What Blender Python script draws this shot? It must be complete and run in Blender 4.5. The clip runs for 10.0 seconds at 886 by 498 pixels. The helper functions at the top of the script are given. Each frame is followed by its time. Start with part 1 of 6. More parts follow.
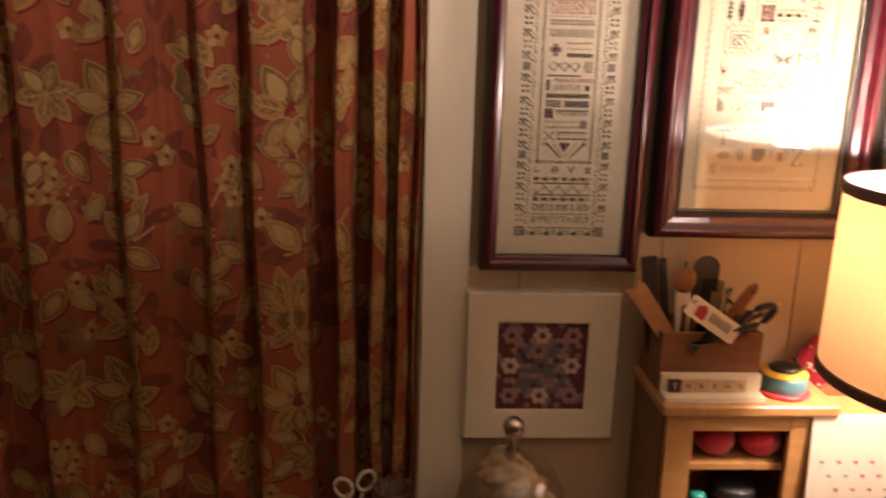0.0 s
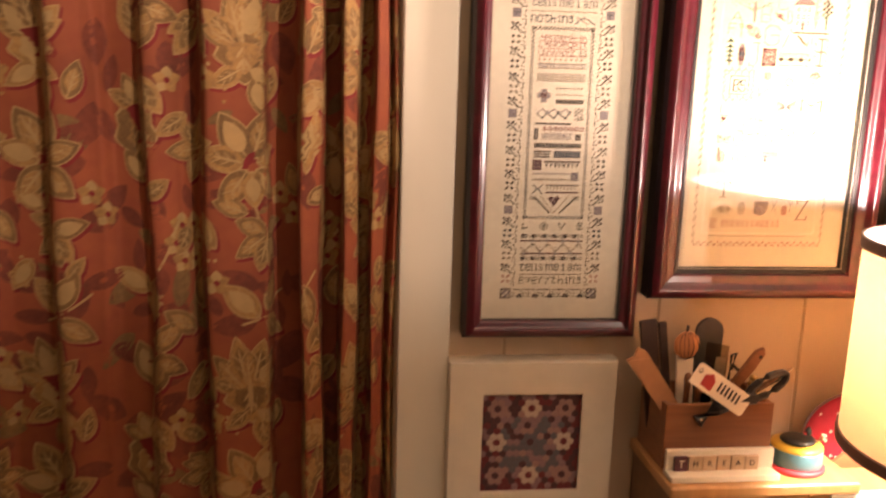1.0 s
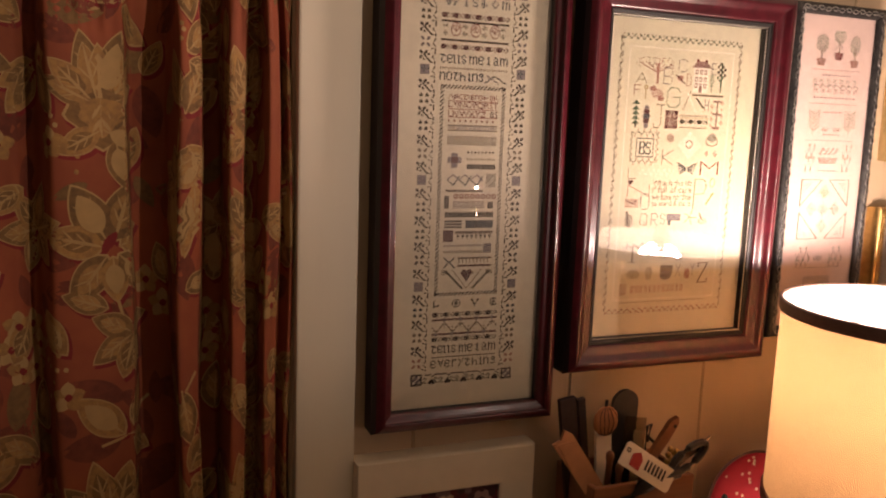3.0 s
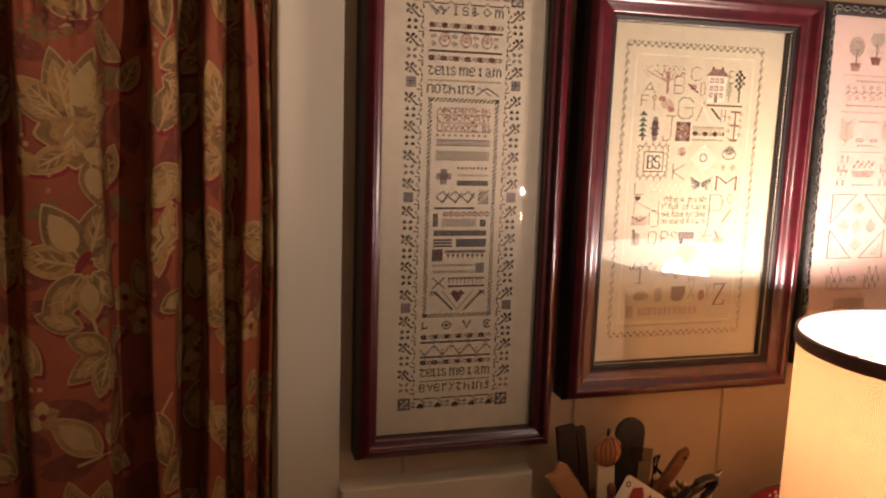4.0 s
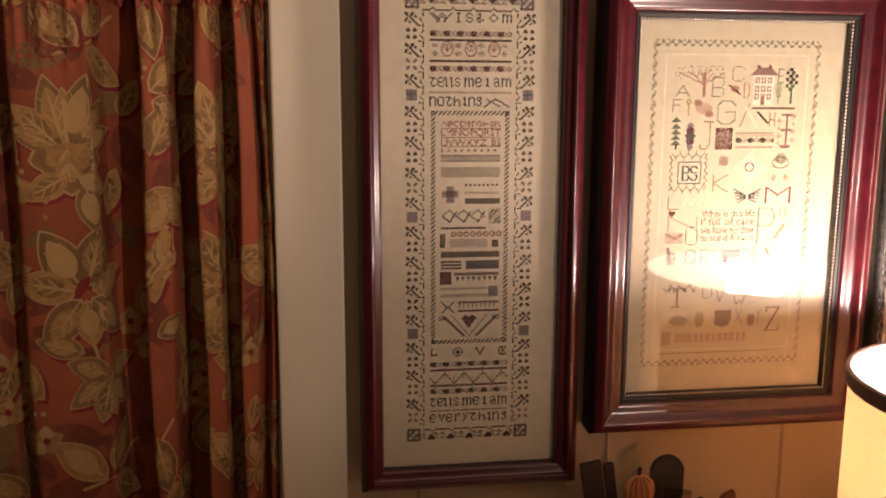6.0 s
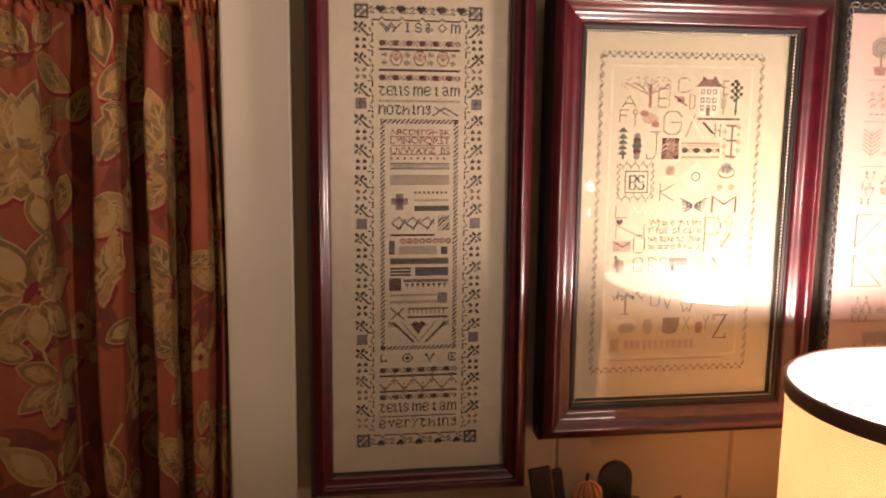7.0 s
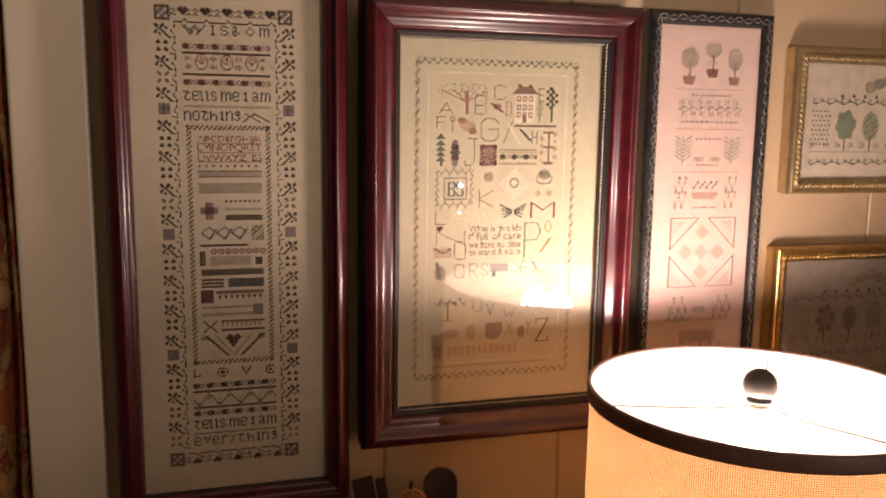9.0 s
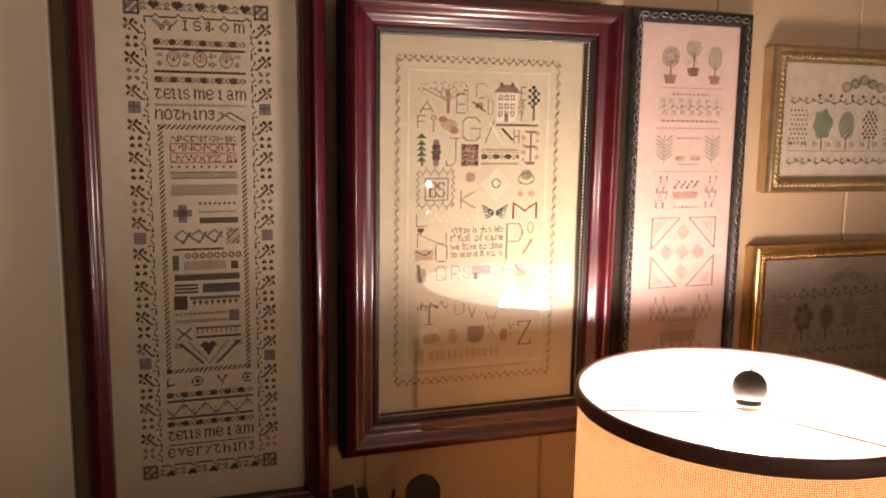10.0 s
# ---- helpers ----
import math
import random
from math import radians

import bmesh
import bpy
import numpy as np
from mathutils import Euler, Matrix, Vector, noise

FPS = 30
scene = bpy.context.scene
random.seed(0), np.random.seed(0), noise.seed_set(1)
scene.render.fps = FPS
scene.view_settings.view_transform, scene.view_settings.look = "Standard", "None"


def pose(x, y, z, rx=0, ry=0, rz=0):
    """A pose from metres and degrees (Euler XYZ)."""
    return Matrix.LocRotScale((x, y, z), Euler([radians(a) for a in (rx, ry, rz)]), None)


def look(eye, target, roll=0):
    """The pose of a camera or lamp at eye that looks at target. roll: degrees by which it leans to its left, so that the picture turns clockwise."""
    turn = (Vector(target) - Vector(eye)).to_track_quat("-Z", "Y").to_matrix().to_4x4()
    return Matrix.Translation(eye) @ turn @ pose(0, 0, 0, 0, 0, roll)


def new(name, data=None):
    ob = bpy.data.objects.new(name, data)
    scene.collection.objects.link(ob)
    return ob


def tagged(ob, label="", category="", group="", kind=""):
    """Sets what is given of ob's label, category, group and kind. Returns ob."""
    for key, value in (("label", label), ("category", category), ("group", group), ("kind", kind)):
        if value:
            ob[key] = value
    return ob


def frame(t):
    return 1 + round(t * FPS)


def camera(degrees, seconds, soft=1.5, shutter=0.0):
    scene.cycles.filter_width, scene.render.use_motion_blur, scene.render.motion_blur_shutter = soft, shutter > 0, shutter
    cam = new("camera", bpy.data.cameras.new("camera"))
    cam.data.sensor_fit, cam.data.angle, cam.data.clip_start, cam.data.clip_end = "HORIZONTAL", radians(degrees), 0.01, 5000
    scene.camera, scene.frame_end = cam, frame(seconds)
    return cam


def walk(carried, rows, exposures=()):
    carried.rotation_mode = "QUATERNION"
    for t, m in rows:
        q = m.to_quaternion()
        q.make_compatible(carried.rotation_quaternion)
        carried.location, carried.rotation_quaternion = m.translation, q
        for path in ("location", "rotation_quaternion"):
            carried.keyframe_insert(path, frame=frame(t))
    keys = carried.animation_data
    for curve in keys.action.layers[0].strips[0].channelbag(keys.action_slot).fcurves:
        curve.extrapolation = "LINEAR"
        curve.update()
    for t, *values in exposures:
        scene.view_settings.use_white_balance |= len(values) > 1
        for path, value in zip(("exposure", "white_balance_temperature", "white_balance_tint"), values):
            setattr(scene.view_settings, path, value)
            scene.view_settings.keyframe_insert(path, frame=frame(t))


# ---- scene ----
cam = camera(56.9, 10.0, soft=2.0, shutter=0.4)
PATH = [
    (0, (-0.006, 0.041, 1.646), (0.107, 1.977, 1.155), 1.6),
    (0.2, (-0.044, 0.064, 1.638), (0.034, 2.012, 1.178), 1.8),
    (0.5, (-0.055, 0.104, 1.652), (0.004, 2.047, 1.184), 1.7),
    (0.8, (-0.063, 0.147, 1.639), (0.117, 2.095, 1.221), 2.4),
    (1, (-0.039, 0.182, 1.644), (0.192, 2.131, 1.26), 1.7),
    (1.5, (-0.165, 0.313, 1.657), (0.451, 2.193, 1.37), 1.3),
    (2, (-0.238, 0.362, 1.641), (0.565, 2.175, 1.372), 1.7),
    (2.2, (-0.25, 0.371, 1.647), (0.606, 2.158, 1.377), 1.8),
    (3.3, (-0.137, 0.364, 1.689), (0.526, 2.229, 1.4), 2.2),
    (3.5, (-0.125, 0.367, 1.697), (0.497, 2.246, 1.409), 2.4),
    (4, (-0.053, 0.378, 1.704), (0.518, 2.271, 1.401), 1.8),
    (4.5, (0.021, 0.385, 1.716), (0.492, 2.307, 1.421), 1.3),
    (5, (0.062, 0.416, 1.718), (0.387, 2.37, 1.443), 1.0),
    (6.3, (0.117, 0.406, 1.726), (0.383, 2.362, 1.409), 0.1),
    (6.5, (0.128, 0.4, 1.722), (0.4, 2.36, 1.43), 0.1),
    (7, (0.146, 0.394, 1.72), (0.444, 2.351, 1.439), 0.5),
    (7.5, (0.18, 0.388, 1.732), (0.52, 2.337, 1.445), 0.6),
    (8, (0.228, 0.382, 1.739), (0.63, 2.319, 1.445), 0.5),
    (8.5, (0.248, 0.375, 1.732), (0.711, 2.298, 1.435), 0.6),
    (9, (0.243, 0.39, 1.734), (0.784, 2.294, 1.445), 0.7),
    (9.5, (0.234, 0.413, 1.732), (0.841, 2.297, 1.444), 0.7),
    (10, (0.227, 0.42, 1.735), (0.857, 2.295, 1.443), 0.7),
]
walk(cam, [(t, look(eye, target, roll)) for t, eye, target, roll in PATH],
     exposures=[(0.0, 0.92), (0.2, 0.6), (0.5, 1.65), (1.0, 1.75), (1.5, 1.1), (2.0, 0.72), (3.5, 0.27), (5.0, 0.28), (6.5, 0.42), (7.5, 0.34), (8.5, -0.2), (10.0, -0.18)])

# ---- light: the bulb under the drum shade, an added fill spot at the lamp far back in the room, a faint night sky ----
LAMP = Vector((0.775, 1.075, 0.0))
world = bpy.data.worlds.new("night")
world.use_nodes = True
world.node_tree.nodes["Background"].inputs[0].default_value = (0.02, 0.025, 0.04, 1)
world.node_tree.nodes["Background"].inputs[1].default_value = 0.3
scene.world = world


def point_light(name, place, power, colour, radius):
    data = bpy.data.lights.new(name, "POINT")
    data.energy, data.color, data.shadow_soft_size = power, colour, radius
    ob = new(name, data)
    ob.location = place
    return ob


point_light("bulb_light", LAMP + Vector((0, 0, 1.432)), 11.0, (1.0, 0.715, 0.67), 0.042)
# Added fill: a wide spot tilted up and left to brighten wall and ceiling.
upward = bpy.data.lights.new("fill_light", "SPOT")
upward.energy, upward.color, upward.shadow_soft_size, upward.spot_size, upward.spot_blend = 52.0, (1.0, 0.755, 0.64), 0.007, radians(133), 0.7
fill_spot = new("fill_light", upward)
fill_spot.matrix_world = look((1.12, -0.55, 1.46), (0.64, 0.03, 2.4))

# ---- materials ----


def material(name, colour, rough=0.6, metal=0.0, grain=0.0, scale=40.0, stretch=(1, 1, 1), second=None, bump=0.0, bump_scale=200.0, coat=0.0, blotch=0.15):
    """A procedural surface: base colour, a fine grain towards second, broad blotches, and a fine relief."""
    m = bpy.data.materials.new(name)
    m.use_nodes = True
    nt = m.node_tree
    p = nt.nodes["Principled BSDF"]
    p.inputs["Roughness"].default_value, p.inputs["Metallic"].default_value = rough, metal
    p.inputs["Coat Weight"].default_value = coat
    p.inputs["Coat Roughness"].default_value = 0.15
    co = nt.nodes.new("ShaderNodeTexCoord")
    mp = nt.nodes.new("ShaderNodeMapping")
    mp.inputs["Scale"].default_value = stretch
    nt.links.new(co.outputs["Object"], mp.inputs[0])
    fine = nt.nodes.new("ShaderNodeTexNoise")
    fine.inputs["Scale"].default_value, fine.inputs["Detail"].default_value = scale, 6
    broad = nt.nodes.new("ShaderNodeTexNoise")
    broad.inputs["Scale"].default_value, broad.inputs["Detail"].default_value = scale / 9, 3
    for n in (fine, broad):
        nt.links.new(mp.outputs[0], n.inputs["Vector"])
    second = second or tuple(c * 0.55 for c in colour)
    ramp = nt.nodes.new("ShaderNodeMapRange")
    ramp.inputs[1].default_value, ramp.inputs[2].default_value = 0.35, 0.7
    ramp.inputs[3].default_value, ramp.inputs[4].default_value = 0.0, grain
    nt.links.new(fine.outputs[0], ramp.inputs[0])
    mix = nt.nodes.new("ShaderNodeMix")
    mix.data_type = "RGBA"
    mix.inputs[6].default_value, mix.inputs[7].default_value = (*colour, 1), (*second, 1)
    nt.links.new(ramp.outputs[0], mix.inputs[0])
    hsv = nt.nodes.new("ShaderNodeHueSaturation")
    val = nt.nodes.new("ShaderNodeMapRange")
    val.inputs[1].default_value, val.inputs[2].default_value = 0.3, 0.7
    val.inputs[3].default_value, val.inputs[4].default_value = 1 - blotch, 1 + blotch
    nt.links.new(broad.outputs[0], val.inputs[0])
    nt.links.new(val.outputs[0], hsv.inputs["Value"])
    nt.links.new(mix.outputs[2], hsv.inputs["Color"])
    nt.links.new(hsv.outputs[0], p.inputs["Base Color"])
    if bump:
        n = nt.nodes.new("ShaderNodeTexNoise")
        n.inputs["Scale"].default_value, n.inputs["Detail"].default_value = bump_scale, 4
        nt.links.new(mp.outputs[0], n.inputs["Vector"])
        b = nt.nodes.new("ShaderNodeBump")
        b.inputs["Strength"].default_value, b.inputs["Distance"].default_value = bump, 0.002
        nt.links.new(n.outputs[0], b.inputs["Height"])
        nt.links.new(b.outputs[0], p.inputs["Normal"])
    return m


def woven(name, colour, pitch, rough=0.85, through_light=0.0, depth=0.5, second=None, flat="xz", sheen=0.0, grain=0.35, scale=60, blotch=0.08):
    """Cloth of crossing threads, pitch metres apart."""
    m = material(name, colour, rough, grain=grain, scale=scale, second=second, blotch=blotch)
    nt = m.node_tree
    p = nt.nodes["Principled BSDF"]
    p.inputs["Sheen Weight"].default_value = sheen
    co = nt.nodes.new("ShaderNodeTexCoord")
    waves = []
    for axis in flat.upper():
        w = nt.nodes.new("ShaderNodeTexWave")
        w.bands_direction = axis
        w.inputs["Scale"].default_value = 0.314 / pitch
        w.inputs["Distortion"].default_value, w.inputs["Detail"].default_value, w.inputs["Detail Scale"].default_value = 1.5, 2, 3
        nt.links.new(co.outputs["UV" if flat == "xy" else "Object"], w.inputs[0])
        waves.append(w)
    add = nt.nodes.new("ShaderNodeMath")
    add.operation = "MULTIPLY"
    for k, w in enumerate(waves):
        nt.links.new(w.outputs["Fac"], add.inputs[k])
    b = nt.nodes.new("ShaderNodeBump")
    b.inputs["Strength"].default_value, b.inputs["Distance"].default_value = depth, pitch
    nt.links.new(add.outputs[0], b.inputs["Height"])
    nt.links.new(b.outputs[0], p.inputs["Normal"])
    if through_light:
        out = nt.nodes["Material Output"]
        tr = nt.nodes.new("ShaderNodeBsdfTranslucent")
        mx = nt.nodes.new("ShaderNodeMixShader")
        dark = nt.nodes.new("ShaderNodeMapRange")
        dark.inputs[3].default_value, dark.inputs[4].default_value = 0.55 if rough == 0.9 and depth < 0.5 else 0.12, 1.25
        nt.links.new(add.outputs[0], dark.inputs[0])
        tint = nt.nodes.new("ShaderNodeHueSaturation")
        tint.inputs["Color"].default_value = (*colour, 1)
        nt.links.new(dark.outputs[0], tint.inputs["Value"])
        nt.links.new(tint.outputs[0], tr.inputs["Color"])
        mx.inputs[0].default_value = through_light
        nt.links.new(p.outputs[0], mx.inputs[1])
        nt.links.new(tr.outputs[0], mx.inputs[2])
        nt.links.new(mx.outputs[0], out.inputs[0])
    return m


def clear_glass(name, rough=0.0, tint=(1, 1, 1), ior=1.5, haze=0.0):
    """A pane: lets light straight through and mirrors by Fresnel; haze: the share of the gloss spread by dust."""
    m = bpy.data.materials.new(name)
    m.use_nodes = True
    nt = m.node_tree
    nt.nodes.remove(nt.nodes["Principled BSDF"])
    tr, gl = nt.nodes.new("ShaderNodeBsdfTransparent"), nt.nodes.new("ShaderNodeBsdfGlossy")
    tr.inputs[0].default_value = (*tint, 1)
    gl.inputs["Roughness"].default_value = rough
    lw, mx = nt.nodes.new("ShaderNodeLayerWeight"), nt.nodes.new("ShaderNodeMixShader")
    lw.inputs[0].default_value = 0.5
    power, ramp = nt.nodes.new("ShaderNodeMath"), nt.nodes.new("ShaderNodeMapRange")
    power.operation = "POWER"
    power.inputs[1].default_value = 5.0
    base = 2 * ((ior - 1) / (ior + 1)) ** 2
    ramp.inputs[3].default_value, ramp.inputs[4].default_value = base, 1.0
    nt.links.new(lw.outputs["Facing"], power.inputs[0])
    nt.links.new(power.outputs[0], ramp.inputs[0])
    nt.links.new(ramp.outputs[0], mx.inputs[0])
    nt.links.new(tr.outputs[0], mx.inputs[1])
    gloss = gl
    if haze:
        dusty, gloss = nt.nodes.new("ShaderNodeBsdfGlossy"), nt.nodes.new("ShaderNodeMixShader")
        dusty.inputs["Roughness"].default_value = 0.42
        gloss.inputs[0].default_value = haze
        nt.links.new(gl.outputs[0], gloss.inputs[1])
        nt.links.new(dusty.outputs[0], gloss.inputs[2])
    nt.links.new(gloss.outputs[0], mx.inputs[2])
    nt.links.new(mx.outputs[0], nt.nodes["Material Output"].inputs[0])
    return m


M_PANEL = material("painted_panelling", (0.54, 0.42, 0.28), 0.38, grain=0.25, scale=5, stretch=(6, 1, 0.5), second=(0.46, 0.35, 0.22), bump=0.12, bump_scale=60, blotch=0.06)
M_GROOVE = material("groove_paint", (0.46, 0.35, 0.22), 0.6, grain=0.3, scale=20)
M_TRIM = material("cream_trim_paint", (0.77, 0.70, 0.54), 0.45, grain=0.12, scale=14, stretch=(1, 1, 0.2), bump=0.1, bump_scale=90, blotch=0.05)
M_PLASTER = material("room_plaster", (0.55, 0.45, 0.32), 0.8, grain=0.2, scale=8, bump=0.1)
M_CEIL = material("ceiling_white", (0.72, 0.66, 0.56), 0.9, grain=0.1, scale=9, bump=0.15)
M_FLOOR = material("floor_boards_oak", (0.26, 0.15, 0.07), 0.45, grain=0.6, scale=8, stretch=(1, 9, 1))
# The desk's wood; also darkens the cabinet's left side in place of shade.
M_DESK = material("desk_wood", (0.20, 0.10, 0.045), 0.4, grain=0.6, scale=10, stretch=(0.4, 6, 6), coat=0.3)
M_MAHOG = material("mahogany_lacquer", (0.088, 0.008, 0.016), 0.28, grain=0.7, scale=60, stretch=(1, 1, 1), second=(0.035, 0.004, 0.006), bump=0.03, coat=0.6, blotch=0.25)
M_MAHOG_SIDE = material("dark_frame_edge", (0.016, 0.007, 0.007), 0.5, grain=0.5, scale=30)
M_BLACK = material("black_liner", (0.012, 0.009, 0.008), 0.5, grain=0.3, scale=50)
M_PEWTER = material("pewter_bead", (0.62, 0.57, 0.48), 0.3, metal=0.9, grain=0.5, scale=120)
M_DARKMETAL = material("blackened_ornament", (0.02, 0.019, 0.019), 0.42, metal=0.4, grain=0.6, scale=150, second=(0.07, 0.07, 0.065), bump=0.3, bump_scale=300)
M_SCROLL = material("silvered_scroll", (0.42, 0.41, 0.38), 0.35, metal=0.7, grain=0.5, scale=200, second=(0.12, 0.12, 0.12))
M_GOLD = material("gilt_moulding", (0.62, 0.42, 0.16), 0.32, metal=0.85, grain=0.5, scale=90, second=(0.36, 0.22, 0.08), bump=0.1)
M_SILVERGILT = material("champagne_gilt", (0.60, 0.48, 0.28), 0.34, metal=0.8, grain=0.5, scale=90, second=(0.38, 0.28, 0.15), bump=0.1)
M_GLASS = clear_glass("picture_glass", ior=1.7, haze=0.15)
M_LINEN = woven("natural_linen", (0.69, 0.62, 0.46), 0.0009, grain=0.18, scale=90, blotch=0.025)
M_CREAM = woven("cream_linen", (0.69, 0.635, 0.45), 0.0009, grain=0.15, scale=90, blotch=0.02)
M_PINK = woven("pale_pink_linen", (0.80, 0.62, 0.55), 0.0009, grain=0.15, scale=90, blotch=0.02)
M_WHITELINEN = woven("white_linen", (0.70, 0.62, 0.50), 0.0009)
M_GREYLINEN = woven("grey_linen", (0.44, 0.39, 0.32), 0.0009)
M_OFFWHITE = material("off_white_frame", (0.74, 0.67, 0.52), 0.5, grain=0.15, scale=30, bump=0.1, blotch=0.05)
M_CLOTH = woven("rust_cotton", (0.29, 0.074, 0.025), 0.0007, rough=0.8, depth=0.3, second=(0.22, 0.04, 0.02), grain=0.5, scale=45, blotch=0.18)
M_LEAF = woven("gold_print", (0.37, 0.205, 0.058), 0.0007, rough=0.8, depth=0.3, second=(0.22, 0.11, 0.045), grain=0.75, scale=170, blotch=0.2)
M_OUTLINE = woven("cream_print", (0.43, 0.275, 0.105), 0.0007, rough=0.8, depth=0.3)
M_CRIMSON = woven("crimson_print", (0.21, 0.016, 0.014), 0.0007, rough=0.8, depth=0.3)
M_OLIVE = woven("olive_print", (0.22, 0.12, 0.038), 0.0007, rough=0.8, depth=0.3, grain=0.7, scale=170, blotch=0.2)
M_GHOST = woven("dark_rust_print", (0.19, 0.042, 0.018), 0.0007, rough=0.8, depth=0.3, grain=0.6, scale=120, blotch=0.2)
M_LACE = woven("golden_lace", (0.66, 0.48, 0.27), 0.0016, depth=0.8)
M_LINING = woven("cream_lining", (0.58, 0.48, 0.34), 0.0007)
M_PINE = material("honey_pine", (0.50, 0.27, 0.10), 0.42, grain=0.6, scale=10, stretch=(1, 1, 7), second=(0.36, 0.17, 0.055), coat=0.25)
M_PINE_H = material("honey_pine_across", (0.50, 0.27, 0.10), 0.42, grain=0.6, scale=10, stretch=(7, 1, 1), second=(0.36, 0.17, 0.055), coat=0.25)
M_BOXWOOD = material("reddish_box_wood", (0.27, 0.115, 0.05), 0.45, grain=0.7, scale=9, stretch=(1, 5, 12), second=(0.17, 0.065, 0.028), coat=0.15)
M_SHADE = woven("burlap_shade", (0.78, 0.46, 0.225), 0.0020, rough=0.9, through_light=0.80, depth=1.0, flat="xy")
M_SEAM = woven("burlap_seam", (0.60, 0.36, 0.18), 0.0017, rough=0.9, through_light=0.3, depth=1.0, flat="xy")
M_SHADE_IN = woven("white_shade_lining", (0.90, 0.86, 0.80), 0.0016, rough=0.9, through_light=0.58, depth=0.1, flat="xy")
M_BAND = material("brown_ribbon", (0.15, 0.078, 0.06), 0.5, grain=0.4, scale=120, bump=0.2, bump_scale=400)
M_WOODBALL = material("turned_walnut", (0.05, 0.042, 0.036), 0.45, grain=0.5, scale=60)
M_BRASS = material("aged_brass", (0.55, 0.38, 0.15), 0.3, metal=1.0, grain=0.4, scale=60)
M_SILVER = material("polished_nickel", (0.62, 0.58, 0.52), 0.16, metal=1.0, grain=0.2, scale=60)
M_CERAMIC = material("brown_glaze", (0.10, 0.045, 0.022), 0.2, grain=0.4, scale=30, coat=0.5)
M_RED = woven("red_felt", (0.56, 0.018, 0.035), 0.0012, rough=0.9, sheen=0.3)
M_CARD = material("cream_card", (0.72, 0.64, 0.50), 0.6, grain=0.1, scale=40, blotch=0.04)

# ---- mesh helpers ----


def part(name, bm, mat, parent=None, label="", smooth=False, turn_out=True):
    me = bpy.data.meshes.new(name)
    if turn_out:
        bmesh.ops.recalc_face_normals(bm, faces=bm.faces)
    bm.to_mesh(me)
    bm.free()
    for mm in (mat if isinstance(mat, (list, tuple)) else [mat]):
        me.materials.append(mm)
    if smooth:
        for f in me.polygons:
            f.use_smooth = True
    ob = new(name, me)
    ob.parent = parent
    return tagged(ob, label) if label else ob


def empty(name, place, label, category, group="", rz=0.0, rx=0.0, ry=0.0):
    ob = new(name)
    ob.matrix_basis = pose(*place, rx, ry, rz)
    return tagged(ob, label, category, group)


def box(x0, x1, y0, y1, z0, z1, bevel=0.0, seg=2):
    bm = bmesh.new()
    bmesh.ops.create_cube(bm, size=1)
    bmesh.ops.scale(bm, vec=(x1 - x0, y1 - y0, z1 - z0), verts=bm.verts)
    bmesh.ops.translate(bm, vec=((x0 + x1) / 2, (y0 + y1) / 2, (z0 + z1) / 2), verts=bm.verts)
    if bevel:
        bmesh.ops.bevel(bm, geom=bm.edges[:], offset=bevel, segments=seg, affect="EDGES", profile=0.6)
    return bm


def structure(name, bm, mat, label):
    return tagged(part(name, bm, mat), label, kind="structure")


def lathe(profile, n=40, closed_ends=True):
    """A turned shape from (radius, z) pairs."""
    bm = bmesh.new()
    rings = []
    for r, z in profile:
        rings.append([bm.verts.new((max(r, 1e-5) * math.cos(2 * math.pi * k / n), max(r, 1e-5) * math.sin(2 * math.pi * k / n), z)) for k in range(n)])
    for a, b in zip(rings, rings[1:]):
        for k in range(n):
            bm.faces.new((a[k], a[(k + 1) % n], b[(k + 1) % n], b[k]))
    if closed_ends:
        bm.faces.new(rings[0][::-1])
        bm.faces.new(rings[-1])
    return bm


def rod(a, b, r, n=10, taper=1.0):
    a, b = Vector(a), Vector(b)
    bm = lathe([(r, 0), (r * taper, (b - a).length)], n)
    bmesh.ops.transform(bm, matrix=Matrix.Translation(a) @ (b - a).to_track_quat("Z", "Y").to_matrix().to_4x4(), verts=bm.verts)
    return bm


def tube(points, r, n=8, closed=False):
    """A wire along points."""
    bm = bmesh.new()
    pts = [Vector(p) for p in points]
    rings = []
    m = len(pts)
    for k, p in enumerate(pts):
        q0, q1 = (pts[k - 1], pts[(k + 1) % m]) if closed else (pts[max(k - 1, 0)], pts[min(k + 1, m - 1)])
        q = (q1 - q0).to_track_quat("Z", "Y")
        rings.append([bm.verts.new(p + q @ Vector((r * math.cos(2 * math.pi * j / n), r * math.sin(2 * math.pi * j / n), 0))) for j in range(n)])
    for k in range(m if closed else m - 1):
        a, b = rings[k], rings[(k + 1) % m]
        for j in range(n):
            bm.faces.new((a[j], a[(j + 1) % n], b[(j + 1) % n], b[j]))
    if not closed:
        bm.faces.new(rings[0][::-1])
        bm.faces.new(rings[-1])
    return bm


def ball(r, place=(0, 0, 0), squash=(1, 1, 1), u=20, v=12):
    bm = bmesh.new()
    bmesh.ops.create_uvsphere(bm, u_segments=u, v_segments=v, radius=r)
    bmesh.ops.scale(bm, vec=squash, verts=bm.verts)
    bmesh.ops.translate(bm, vec=place, verts=bm.verts)
    return bm


